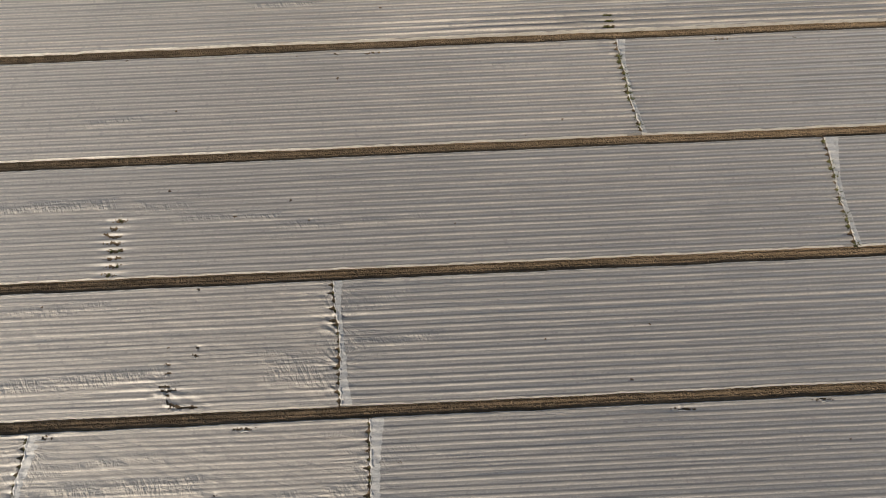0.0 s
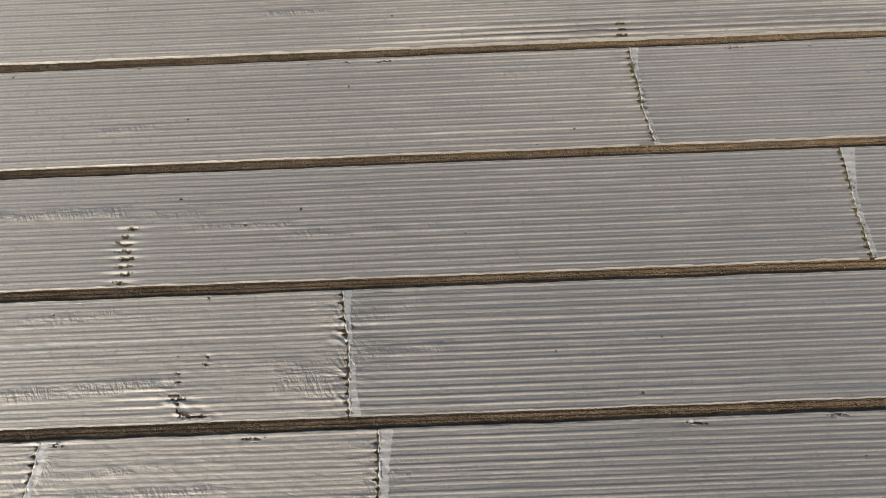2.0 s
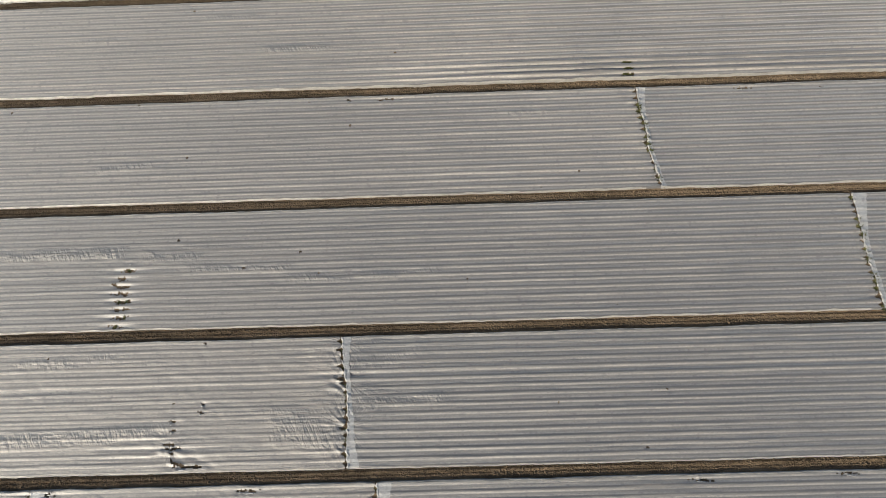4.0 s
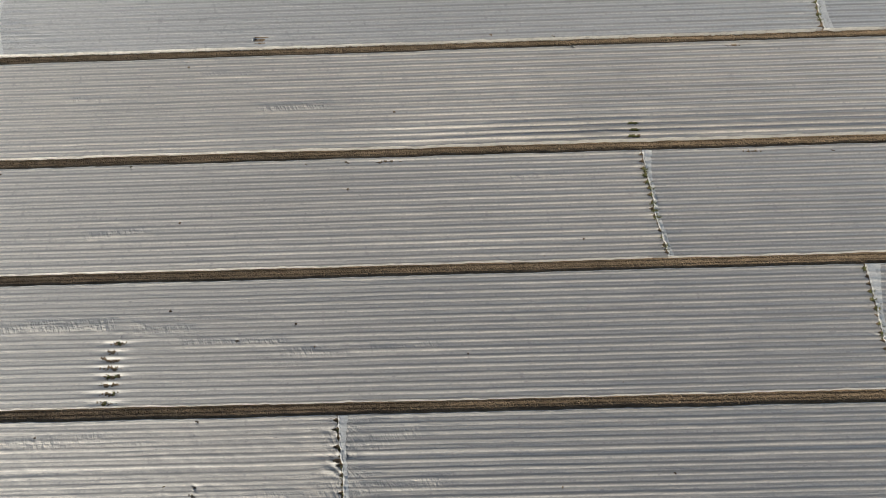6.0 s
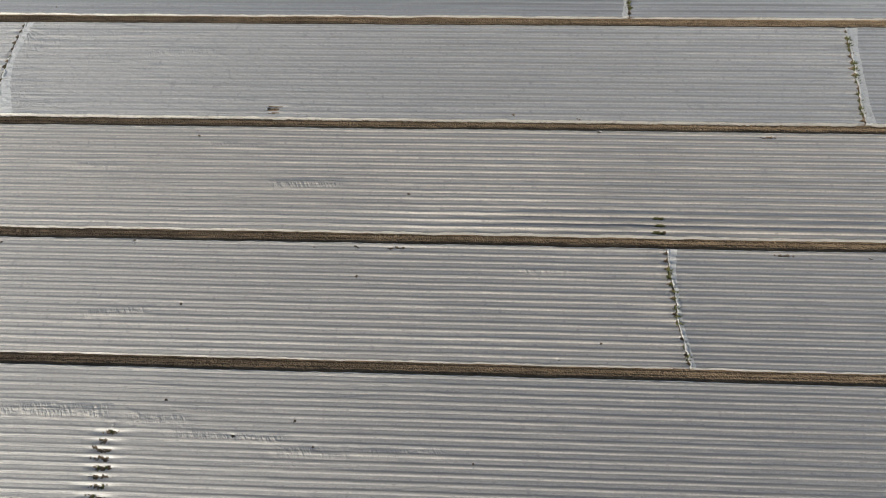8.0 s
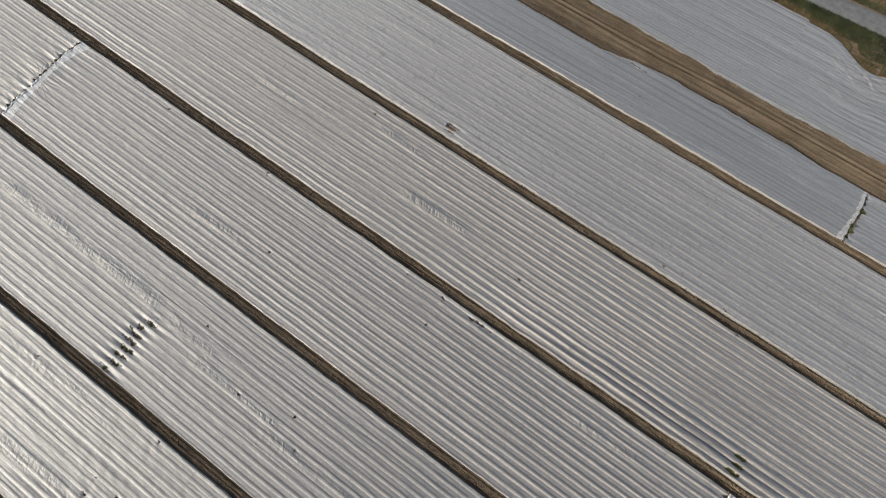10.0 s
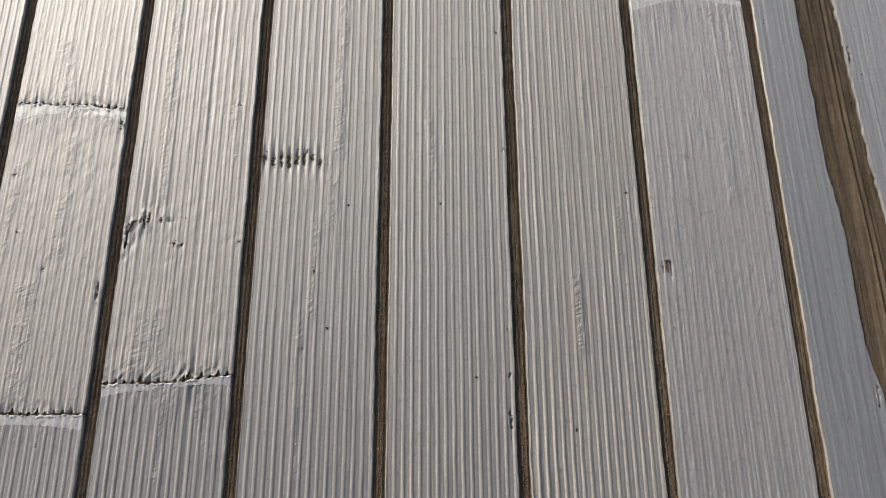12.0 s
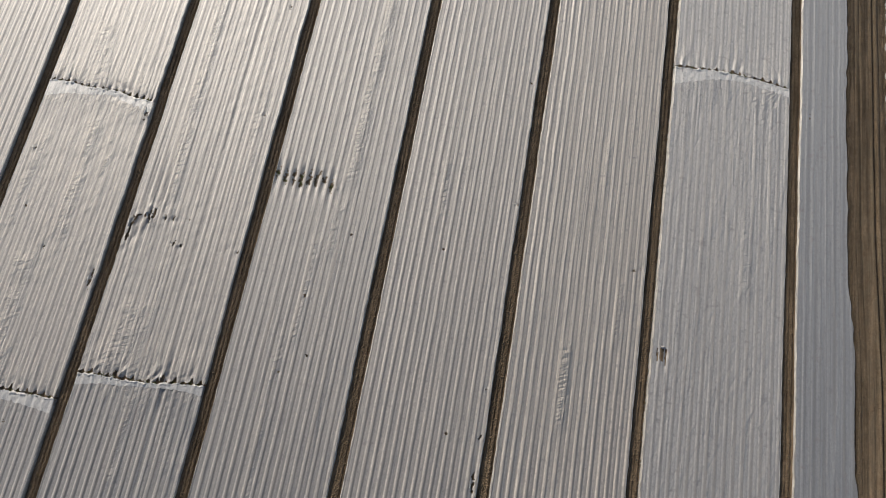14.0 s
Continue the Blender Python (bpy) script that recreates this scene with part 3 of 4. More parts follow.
def track_height(X, Y):
    """Muddy track: flat pressed wheel lanes, a deep rut with a raised lip, crumbled sides."""
    near, far = track_near(X), track_far(X)
    mid = Y + track_bend(X) + 0.06 * np_noise(X * 0.06, 2.0, 97)
    z = np.full(np.shape(mid), -0.05)
    for c, half, deep in LANES:
        z = z + deep * smoothstep(half + 0.14, half, np.abs(mid - c)) + 0.035 * np.exp(-((np.abs(mid - c) - half - 0.16) / 0.07) ** 2)
    z = z - 0.30 * np.exp(-((mid - 48.45) / 0.12) ** 2) + 0.10 * np.exp(-((mid - 48.72) / 0.11) ** 2) + 0.07 * np.exp(-((mid - 48.2) / 0.08) ** 2) - 0.17 * np.exp(-((mid - 47.02) / 0.07) ** 2) - 0.16 * np.exp(-((mid - 49.95) / 0.08) ** 2) - 0.12 * np.exp(-((mid - 49.0) / 0.07) ** 2) - 0.10 * np.exp(-((mid - 47.92) / 0.06) ** 2) - 0.12 * np.exp(-((mid - 46.45) / 0.07) ** 2)
    side = smoothstep(0.9, 0.1, np.minimum(Y - near, far - Y))
    z = z + 0.08 * np_noise(X * 1.9, Y * 3.6, 90) * side + 0.012 * np_noise(X * 1.2, Y * 3.4, 94) + 0.025 * np_noise(X * 0.10, Y * 4.2, 91)
    return z


def build_ground():
    xs = axis([(-1600, -400, 300), (-400, -120, 40), (-120, -46, 2.0), (-46, 96, 0.4), (96, 150, 2.0), (150, 400, 40), (400, 1600, 300)])
    ys = [-1600, -1000, -500, -250, -130, -90]
    for i in range(len(FURROWS) - 1):
        a, b = FURROWS[i], FURROWS[i + 1]
        ys += list(np.linspace(a - GAP, a + GAP_N, 23))
        ys += list(np.linspace(a + GAP_N, b - GAP, 16 * 4 + 1))[1:-1]
    a = FURROWS[-1]
    ys += list(np.linspace(a - GAP, a + GAP_N, 23)) + list(np.linspace(a + GAP_N, 44.6, 24))[1:]
    ys += list(np.arange(44.7, 51.6, 0.075)) + list(np.arange(52, 72, 0.5)) + [76, 84, 100, 150, 300, 600, 1000, 1600]
    ys = np.array(sorted(ys))
    X, Y = np.meshgrid(xs, ys)
    Z = np.zeros_like(X)
    inside = (X > X0 + 1) & (X < X1 - 1)
    for i in range(len(FURROWS) - 1):
        a, b = FURROWS[i] + GAP_N, FURROWS[i + 1] - GAP
        m = (Y >= a) & (Y <= b)
        U = (Y - a) / (b - a)
        d = np.minimum(Y - a, b - Y)
        Z = np.where(m, np.where(inside, (0.02 + 0.15 * ridge_form(U, 16)) * smoothstep(0.05, 0.4, d) - 0.24 * smoothstep(0.3, 0.0, d), 0.0), Z)
    for k, c in enumerate(FURROWS):
        m = (Y - c <= GAP_N) & (Y - c >= -GAP)
        Z = np.where(m & inside, furrow_profile(Y - c, X, k), Z)
    m = (Y > track_near(X) - 0.3) & (Y < track_far(X) + 0.3)
    Z = np.where(m & inside, track_height(X, Y), Z)
    Z += np.where(Y > 62.5, 0.10 * np_noise(X * 0.3, Y * 0.5, 92), 0.0) * (np.abs(Y - 65.5) > 2.6)
    ob = new("ground", grid_mesh("ground", X, Y, Z, SOIL))
    tagged(ob, "brown tilled soil with rutted bare furrows and a muddy track", "ground", kind="structure")


build_ground()


# ---------------------------------------------------------------- film sheets
def sheet_columns(a, b, spots):
    base = axis([(X0, -46, 2.0), (-46, 96, 0.30), (96, X1, 2.0)])
    extra = [np.arange(x - h - 0.4, x + h + 0.4, 0.08) for x, h in spots]
    cols = np.unique(np.round(np.concatenate([base, *extra]), 2))
    cols = cols[(cols > a + 0.5) & (cols < b - 0.5)]
    return np.concatenate([[a, a + 0.06, a + 0.14, a + 0.25, a + 0.38], cols, [b - 0.38, b - 0.25, b - 0.14, b - 0.06, b]])


def teeth(u, ridges, seed, size):
    """How far a sheet's torn end draws back between the crests."""
    ph = 0.3 + u * (ridges - 0.6)
    f = (0.5 + 0.5 * np.cos(2 * np.pi * ph + 0.8 * np_noise(ph * 0.7, seed, seed + 2))) ** 2.5
    if size < 0.2:
        return 0.03 + size * (f + 0.4 * np_noise(ph * 2.3, seed, seed + 1))
    some = 0.55 + 0.45 * np_noise(np.round(ph) * 3.7, seed, seed + 6)
    return 0.05 + size * (2.2 * f ** 1.4 * some + 0.35 * np_noise(ph * 2.3, seed, seed + 1) + 0.30 * np_noise(ph * 0.35, seed, seed + 4))


def sheet_rows(s):
    per = 8
    u = np.linspace(0, 1, s.ridges * per + 1)
    w = 12.0 * s.ridges / 16
    return np.unique(np.concatenate([u, np.array([0.05, 0.1, 0.17]) / w, 1 - np.array([0.05, 0.1, 0.17]) / w]))


LABELS = {True: "whitish wrinkled plastic crop film draped over soil ridges", False: "smooth grey-white crop film stretched over low ridges"}


def snapped(s, x, y):
    """The y of the furrow next to a place; places at a buried edge stay."""
    a, b = float(s.near(np.float64(x))), float(s.far(np.float64(x)))
    space = (b - a) / (s.ridges - 0.6)
    if min(y - a, b - y) < 0.45:
        return y
    return a + (max(1, min(s.ridges - 1, round((y - a) / space + 0.3))) - 0.3) * space


def build_sheet(s, k, n, left, right, seed):
    """One film sheet of a strip from one joint to the next. left, right: a joint or None for the field's end."""
    u = sheet_rows(s)
    xl = (lambda v: left[0](v) + teeth(v, s.ridges, seed, 0.07 if left[2] > 0 else 0.26)) if left else (lambda v: X0 + 0 * v)
    xr = (lambda v: right[0](v) - teeth(v, s.ridges, seed + 3, 0.26 if right[2] > 0 else 0.07)) if right else (lambda v: X1 + 0 * v)
    a0, b0 = float(np.mean(xl(u))), float(np.mean(xr(u)))
    ymid = 0.5 * (float(s.near(0.0)) + float(s.far(0.0)))
    mine = [(h[0], h[1] if h[2] < 0.16 else snapped(s, h[0], h[1]), *h[2:]) for h in HOLES if float(s.near(np.float64(h[0]))) - 0.1 < h[1] < float(s.far(np.float64(h[0]))) + 0.1]
    torn = [line for line in TEARS_AND_SHADE if float(s.near(0.0)) < line[1][1] < float(s.far(0.0)) and a0 < line[0][0] < b0]
    cols = sheet_columns(a0, b0, ([(44.5, 6.0)] if k == 9 else []) + [(h[0], h[2]) for h in mine] + [(0.5 * (c[0] + c[1]), 1.2) for c in CUTS if float(s.near(0.0)) < c[2] < float(s.far(0.0))] + [(p[0], 1.0) for line in torn for p in line])
    C, U = np.meshgrid(cols, u)
    # the ends follow the joints, the middle stays straight
    X = C + (xl(U) - a0) * smoothstep(6.0, 0.0, C - a0) + (xr(U) - b0) * smoothstep(6.0, 0.0, b0 - C)
    near, far = s.near(X), s.far(X)
    W = far - near
    Y = near + U * W
    Z = film_height(s, X, U, W, 100 + 10 * k)
    keep = np.ones((X.shape[0] - 1, X.shape[1] - 1), bool)
    xc, yc = 0.25 * (X[1:, 1:] + X[:-1, :-1] + X[1:, :-1] + X[:-1, 1:]), 0.25 * (Y[1:, 1:] + Y[:-1, :-1] + Y[1:, :-1] + Y[:-1, 1:])
    for hx, hy, hl, hw, depth, lift in mine:
        dx, dy = X - hx, Y - hy
        Z -= 0.10 * depth * np.exp(-np.abs(dx / (hl * 2.2)) ** 1.4 - (dy / 0.15) ** 2)
        Z += 0.03 * lift * np.exp(-((dx + 0.1) / (hl * 1.2)) ** 2 - ((dy + 0.28) / 0.13) ** 2)
        Z += 0.025 * lift * np.exp(-((dx - 0.1) / (hl * 1.0)) ** 2 - ((dy - 0.28) / 0.12) ** 2)
        Z += 0.09 * lift * np_noise(X * 3.1, Y * 5.3, int(hx * 5) + 70) * np.exp(-(dx / (hl * 1.3)) ** 2 - (dy / 0.34) ** 2)
        bend = 0.16 * np_noise(xc * 1.9, hy, 19)
        e = np.abs((xc - hx) / (1.2 * hl)) ** 0.9 + ((yc - hy - bend) / hw) ** 2 + 0.45 + 1.1 * np_noise(xc * 5.5, yc * 6, int(hx * 3) + 7)
        keep &= e > 1.25
    for line in torn:
        d = tear_gap(X, Y, line)
        Z += 0.10 * np.exp(-(d / 0.30) ** 2) * (0.3 + np_noise(X * 1.7, Y * 2.9, 33)) + 0.05 * np.exp(-(d / 1.1) ** 2) * np_noise(X * 1.1 + Y * 0.8, Y * 2.2, 34)
        keep &= tear_gap(xc, yc, line) > 0.085 + 0.13 * np_noise(xc * 2.3, yc * 2.3, 35)
    for xa, xb, ya, yb in CUTS:
        keep &= ~((xc > xa + 0.25 * np_noise(yc * 6, xa, 61)) & (xc < xb + 0.25 * np_noise(yc * 6, xb, 62)) & (yc > ya - 0.03 + 0.05 * np_noise(xc * 4, ya, 63)) & (yc < yb + 0.03 + 0.05 * np_noise(xc * 4, yb, 64)))
    if k == 9:                                        # creases pulled towards the snag on the verge, and loose humps beside it
        rx, ry = X - 43.2, Y - 59.9
        r = np.hypot(rx, ry) + 0.01
        ang = np.arctan2(ry, rx)
        Z += 0.06 * np_noise(ang * 7.0, r * 0.10, 37) * np.exp(-(r / 3.6) ** 2) * smoothstep(0.2, 1.2, r)
        for ax, ay, bx, by, h in ((43.6, 59.3, 45.9, 57.5, 0.09), (40.8, 56.4, 43.3, 54.9, 0.09), (42.3, 58.3, 45.0, 56.4, 0.10), (44.3, 58.9, 45.6, 57.9, 0.10), (40.5, 59.7, 42.0, 58.2, 0.08), (45.2, 59.0, 49.5, 57.6, 0.07)):
            Z += 0.6 * h * np.exp(-(tear_gap(X, Y, ((ax, ay), (bx, by))) / 0.09) ** 2)
        Z += 0.07 * np_noise(X * 0.10, U * 13.0, 38) * smoothstep(30, 44, X)
    for j, sgn in ((left, 1), (right, -1)):
        if j:
            d = (X - xl(U)) if sgn > 0 else (xr(U) - X)
            Z += 0.05 * np.exp(-(d / 0.15) ** 2) * np_noise(U * s.ridges * 1.7, seed, seed + 5)
            groove = (0.5 + 0.5 * np.cos(2 * np.pi * (0.3 + U * (s.ridges - 0.6)))) ** 3
            Z -= (0.09 if j[2] != sgn else 0.03) * groove * np.exp(-np.abs(d) / 0.9) * (0.6 + 0.6 * np_noise(np.round(0.3 + U * (s.ridges - 0.6)) * 4.3, seed, seed + 6))
    for gx, gy, gl, gd in GROOVES:
        if not float(s.near(np.float64(gx))) < gy < float(s.far(np.float64(gx))):
            continue
        gy = snapped(s, gx, gy)
        Z -= gd * np.exp(-np.abs((X - gx) / gl) ** 3 - ((Y - gy - 0.1 * np_noise(X * 0.1, gy, 5)) / 0.16) ** 2)
    Z = np.maximum(Z, 0.04 + 0.15 * ridge_form(U, s.ridges))
    e = edge_drop(U, W, 0.11 if k == 9 else 0.20)
    Z = Z * e - 0.22 * (1 - e)
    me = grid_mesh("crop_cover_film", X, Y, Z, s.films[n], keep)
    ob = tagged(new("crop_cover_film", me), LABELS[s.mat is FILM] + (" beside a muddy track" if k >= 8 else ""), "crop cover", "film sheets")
    # pale strips added along both buried edges, their colour imitating a sunlit film rim
    for sgn, base in ((1, 0), (-1, 1)):
        if k == 9 or (k == 8 and base == 1):
            continue
        q = np.array([0.05, 0.08, 0.11, 0.145, 0.18])
        cc = cols[(cols > a0 + 0.5) & (cols < b0 - 0.5) & (cols > -47) & (cols < 97)]
        if len(cc) < 4:
            continue
        SX, Q = np.meshgrid(cc, q)
        SN, SF = s.near(SX), s.far(SX)
        SU = base + sgn * Q * (1 + 0.25 * np_noise(SX * 1.3, base * 9.0, seed)) / (SF - SN)
        SZ = film_height(s, SX, SU, SF - SN, 100 + 10 * k) + 0.008 + 0.012 * np_noise(SX * 2.1, Q * 9, seed + 2)
        e = edge_drop(SU, SF - SN)
        SZ = SZ * e - 0.21 * (1 - e)
        part("edge_strip", grid_mesh("edge_strip", SX, SN + SU * (SF - SN) - sgn * 0.02, SZ, LIT_EDGE), LIT_EDGE, ob, "film edge strip tucked into soil, coloured pale as if sunlit")
    # doubled end of the film next to a joint
    for j, sgn in ((left, 1), (right, -1)):
        if not j or j[2] != sgn:
            continue
        wide = j[1]
        edge = xl if sgn > 0 else xr
        uu = u[2:-2]
        tt = np.linspace(0, 1, 12)
        T, UU = np.meshgrid(tt, uu)
        at_near, middle, at_far = wide
        ww = middle + (at_near - middle) * np.clip(1 - UU / 0.55, 0, 1) ** 1.6 + (at_far - middle) * np.clip((UU - 0.55) / 0.45, 0, 1) ** 1.6 + 0.05 * np_noise(UU * 3, seed, 11)
        FX = edge(UU) + sgn * T * ww
        FN, FF = s.near(FX), s.far(FX)
        FW = FF - FN
        FY = FN + UU * FW
        FZ = film_height(s, FX, UU, FW, 100 + 10 * k)
        FZ = 0.5 * FZ + 0.5 * (0.17 + 0.045 * s.height * 0.7) + 0.03
        FZ = np.maximum(FZ, film_height(s, FX, UU, FW, 100 + 10 * k) + 0.012)
        FZ += 0.010 * np_noise(FX * 3, FY * 2, seed + 9) + 0.03 * np_noise(UU * 34 + T * 2.0, T * 0.8, seed + 10) * (1 - T) + 0.018 * np_noise(UU * 70, T, seed + 12) * (1 - T)
        FZ = FZ * (1 - T ** 2) + (film_height(s, FX, UU, FW, 100 + 10 * k) + 0.004) * T ** 2
        e = edge_drop(UU, FW)
        FZ = FZ * e - 0.11 * (1 - e)
        fold = part("fold", grid_mesh("fold", FX, FY, FZ, FILM_DOUBLE), FILM_DOUBLE, ob, "doubled white film end laid over the joint")
        # the rolled, crumpled hem along the joint
        rr = np.linspace(0, 2 * np.pi, 7)
        R, UH = np.meshgrid(rr, uu)
        swell = 0.06 + 0.06 * np_noise(UH * 23, seed, 13) + 0.05 * np_noise(UH * 61, seed, 14) + 0.03 * np_noise(UH * 70, R, 15)
        HX = edge(UH) + sgn * (0.07 + 0.09 * np_noise(UH * 41, seed, 16)) + 1.3 * swell * np.cos(R)
        HN, HF = s.near(HX), s.far(HX)
        HY = HN + UH * (HF - HN)
        HZ = film_height(s, edge(UH), UH, HF - HN, 100 + 10 * k) + 0.03 + 0.7 * swell * np.sin(R)
        e = edge_drop(UH, HF - HN)
        HZ = HZ * e - 0.08 * (1 - e)
        part("hem", grid_mesh("hem", HX, HY, HZ, FILM_HEM), FILM_HEM, fold, "rolled crumpled white film hem")
    # a rolled strip of film across the cut opening
    for xa, xb, ya, yb in CUTS[:1]:
        if not (float(s.near(0.0)) < ya < float(s.far(0.0)) and a0 < xa < b0):
            continue
        A, T = np.meshgrid(np.linspace(0, 2 * np.pi, 9), np.linspace(-0.15, 1.15, 9))
        fat = 0.07 + 0.025 * np_noise(T * 5, A, 51)
        part("flap", grid_mesh("flap", xa - 0.12 + fat * np.cos(A) + 0.05 * np.sin(T * 4), ya + T * (yb - ya), 0.24 + fat * np.sin(A), FILM_HEM), FILM_HEM, ob, "rolled white film strip across the opening")
    # raised flaps beside the slits
    for hx, hy, hl, hw, depth, lift in mine:
        if not (a0 < hx < b0) or lift < 0.75:
            continue
        a = np.linspace(-0.6, 0.5, 9)
        P = np.linspace(0, 1, 4)
        PA, PP = np.meshgrid(a, P)
        fx = hx + PA * hl * (1 - 0.35 * PP) + 0.10 * PP * np.sin(hx * 7)
        fy = hy - hw * 0.95 - 0.10 * PP + 0.03 * np.sin(PA * 5 + hx)
        fz = 0.20 + 0.07 * lift * np.sin(PP * 2.2) * (1 - 0.7 * PA ** 2) + 0.04 * np_noise(PA * 5, PP * 2, int(hx * 9))
        flap = part("flap", grid_mesh("flap", fx, fy, fz, FILM_HEM), FILM_HEM, ob, "lifted torn film edge")
        mod = flap.modifiers.new("thickness", "SOLIDIFY")
        mod.thickness = 0.006
    return ob


for k, s in enumerate(STRIPS):
    bounds = [None, *s.joints, None]
    for n, (left, right) in enumerate(zip(bounds[:-1], bounds[1:])):
        build_sheet(s, k, n, left, right, 31 * k + 7 * n + 3)

# ---------------------------------------------------------------- clods and tyre marks
LUMP_V = np.array([(1, 0, 0), (-1, 0, 0), (0, 1, 0), (0, -1, 0), (0.2, 0.1, 1), (0, 0, -0.6)], float)
LUMP_F = np.array([(0, 2, 4), (2, 1, 4), (1, 3, 4), (3, 0, 4), (2, 0, 5), (1, 2, 5), (3, 1, 5), (0, 3, 5)])


def clods(places, low, high):
    n = len(places)
    size = low + (high - low) * rng.random((n, 1)) ** 2.2
    sz = size * (0.7 + 0.6 * rng.random((n, 3)))
    v, f = scatter(LUMP_V, LUMP_F, places, sz[:, None, :].reshape(n, 1, 3), rng.random(n) * 6.28)
    v += 0.012 * rng.standard_normal(v.shape)
    return v, f


def build_clods():
    pts = []
    for k, c in list(enumerate(FURROWS))[2:]:
        n = 8500
        x = rng.uniform(-46, 96, n)
        d = np.clip(rng.normal(0.06, 0.27, n), -0.50, 0.40)
        pts.append(np.stack([x, c + d, furrow_profile(d, x, k) + 0.02], -1))
    n = 15000
    x = rng.uniform(-46, 96, n)
    near, far = track_near(x), track_far(x)
    w = np.where(rng.random(n) < 0.6, near + rng.normal(0.16, 0.26, n), far - rng.normal(0.16, 0.22, n))
    w = np.where((w < near - 0.14) | (w > far + 0.06), near + 0.2, w)
    pts.append(np.stack([x, w, np.where((w < near - 0.08) | (w > far + 0.08), 0.10, track_height(x, w) + 0.02)], -1))
    n = 2600
    x = rng.uniform(-46, 96, n)
    w = 48.1 - track_bend(x) + rng.normal(0, 0.55, n)
    pts.append(np.stack([x, w, track_height(x, w)], -1))
    for s in STRIPS:
        for jx, wide, side in s.joints:
            n = 260
            u = rng.random(n)
            x = jx(u) + rng.normal(0, 0.16, n)
            near, far = s.near(x), s.far(x)
            pts.append(np.stack([x, near + u * (far - near), 0.05 + 0.12 * ridge_form(u, s.ridges)], -1))
    v, f = clods(np.concatenate(pts), 0.035, 0.105)
    tagged(new("soil_clods", raw_mesh("soil_clods", v, f, CLOD)), "loose brown soil clods lying in the bare furrows", "soil", kind="stuff")


build_clods()

BAR_V = np.array([(-1, -1, 0), (1, -1, 0), (1, 1, 0), (-1, 1, 0), (-0.8, -0.5, 1), (0.8, -0.5, 1), (0.8, 0.5, 1), (-0.8, 0.5, 1)], float)
BAR_F = np.array([(0, 1, 5, 4), (1, 2, 6, 5), (2, 3, 7, 6), (3, 0, 4, 7), (4, 5, 6, 7)])


def build_treads():
    places, sizes, turns = [], [], []
    lanes = [(c, half, 0.21 + 0.01 * i, True) for i, (c, half, deep) in enumerate(LANES)]
    lanes += [(FURROWS[6] - 0.02, 0.24, 0.24, False), (FURROWS[5] - 0.02, 0.22, 0.26, False), (FURROWS[7] - 0.05, 0.22, 0.25, False), (FURROWS[8] - 0.02, 0.22, 0.25, False)]
    for c, half, step, on_track in lanes:
        for i, x in enumerate(np.arange(-44, 95, step)):
            if np_noise(x * 0.07, c * 1.7, 77) < (-0.35 if on_track else -0.05):
                continue
            for side in (-1, 1):
                px = x + side * step * 0.25
                y = c + side * half * 0.52 - (float(track_bend(np.float64(px))) if on_track else 0.0)
                if on_track:
                    z = float(track_height(np.float64(px), np.float64(y)))
                else:
                    z = float(furrow_profile(np.float64(y - c), np.float64(px), FURROWS.index(min(FURROWS, key=lambda q: abs(q - c)))))
                places.append((px, y, z - 0.02))
                sizes.append((half * 0.62, 0.058, 0.058))
                turns.append(math.pi / 2 + side * 0.42)
    v, f = scatter(BAR_V, BAR_F, np.array(places), np.array(sizes)[:, None, :], np.array(turns))
    v += 0.008 * rng.standard_normal(v.shape)
    tagged(new("tyre_tread_marks", raw_mesh("tyre_tread_marks", v, f, CLOD)), "chevron tractor tyre prints pressed in the damp soil", "tyre marks", kind="stuff")


build_treads()


# ---------------------------------------------------------------- road, verge and far side
def road_mid(x):
    return 65.35 + 0.055 * (x - 25)


def build_road():
    xs = axis([(-400, -60, 20), (-60, 110, 1.0), (110, 400, 20)])
    v = np.linspace(-1, 1, 9)
    X, V = np.meshgrid(xs, v)
    half = 1.55 + 0.06 * np_noise(X * 0.5, V, 71)
    Y = road_mid(np.clip(X, -60, 110)) + V * half
    Z = 0.13 - 0.05 * V ** 2 - 0.16 * (np.abs(V) > 0.99)
    tagged(new("road", grid_mesh("road", X, Y, Z, ASPHALT)), "narrow worn grey asphalt farm road", "road", kind="structure")


build_road()
BLADE_V = np.array([(-1, 0, 0), (1, 0, 0), (0.35, 0.5, 0.6), (0, 1.0, 1.0)], float)
BLADE_F = np.array([(0, 1, 2), (0, 2, 3)])


def build_grass(name, mat, n, ylow, yhigh, size, label):
    x = rng.uniform(-5, 75, n)
    lo, hi = ylow(x), yhigh(x)
    y = lo + (hi - lo) * rng.random(n)
    ok = np_noise(x * 0.6, y * 0.9, 83) > -0.75
    x, y = x[ok], y[ok]
    n = len(x)
    z = 0.10 * np_noise(x * 0.3, y * 0.5, 92) * (y > 62.5) - 0.02
    h = size * (0.5 + rng.random(n))
    sz = np.stack([0.05 + 0 * h, 0.5 * h, h], -1)
    v, f = scatter(BLADE_V, BLADE_F, np.stack([x, y, z], -1), sz[:, None, :], rng.random(n) * 6.28)
    tagged(new(name, raw_mesh(name, v, f, mat)), label, "grass", kind="stuff")


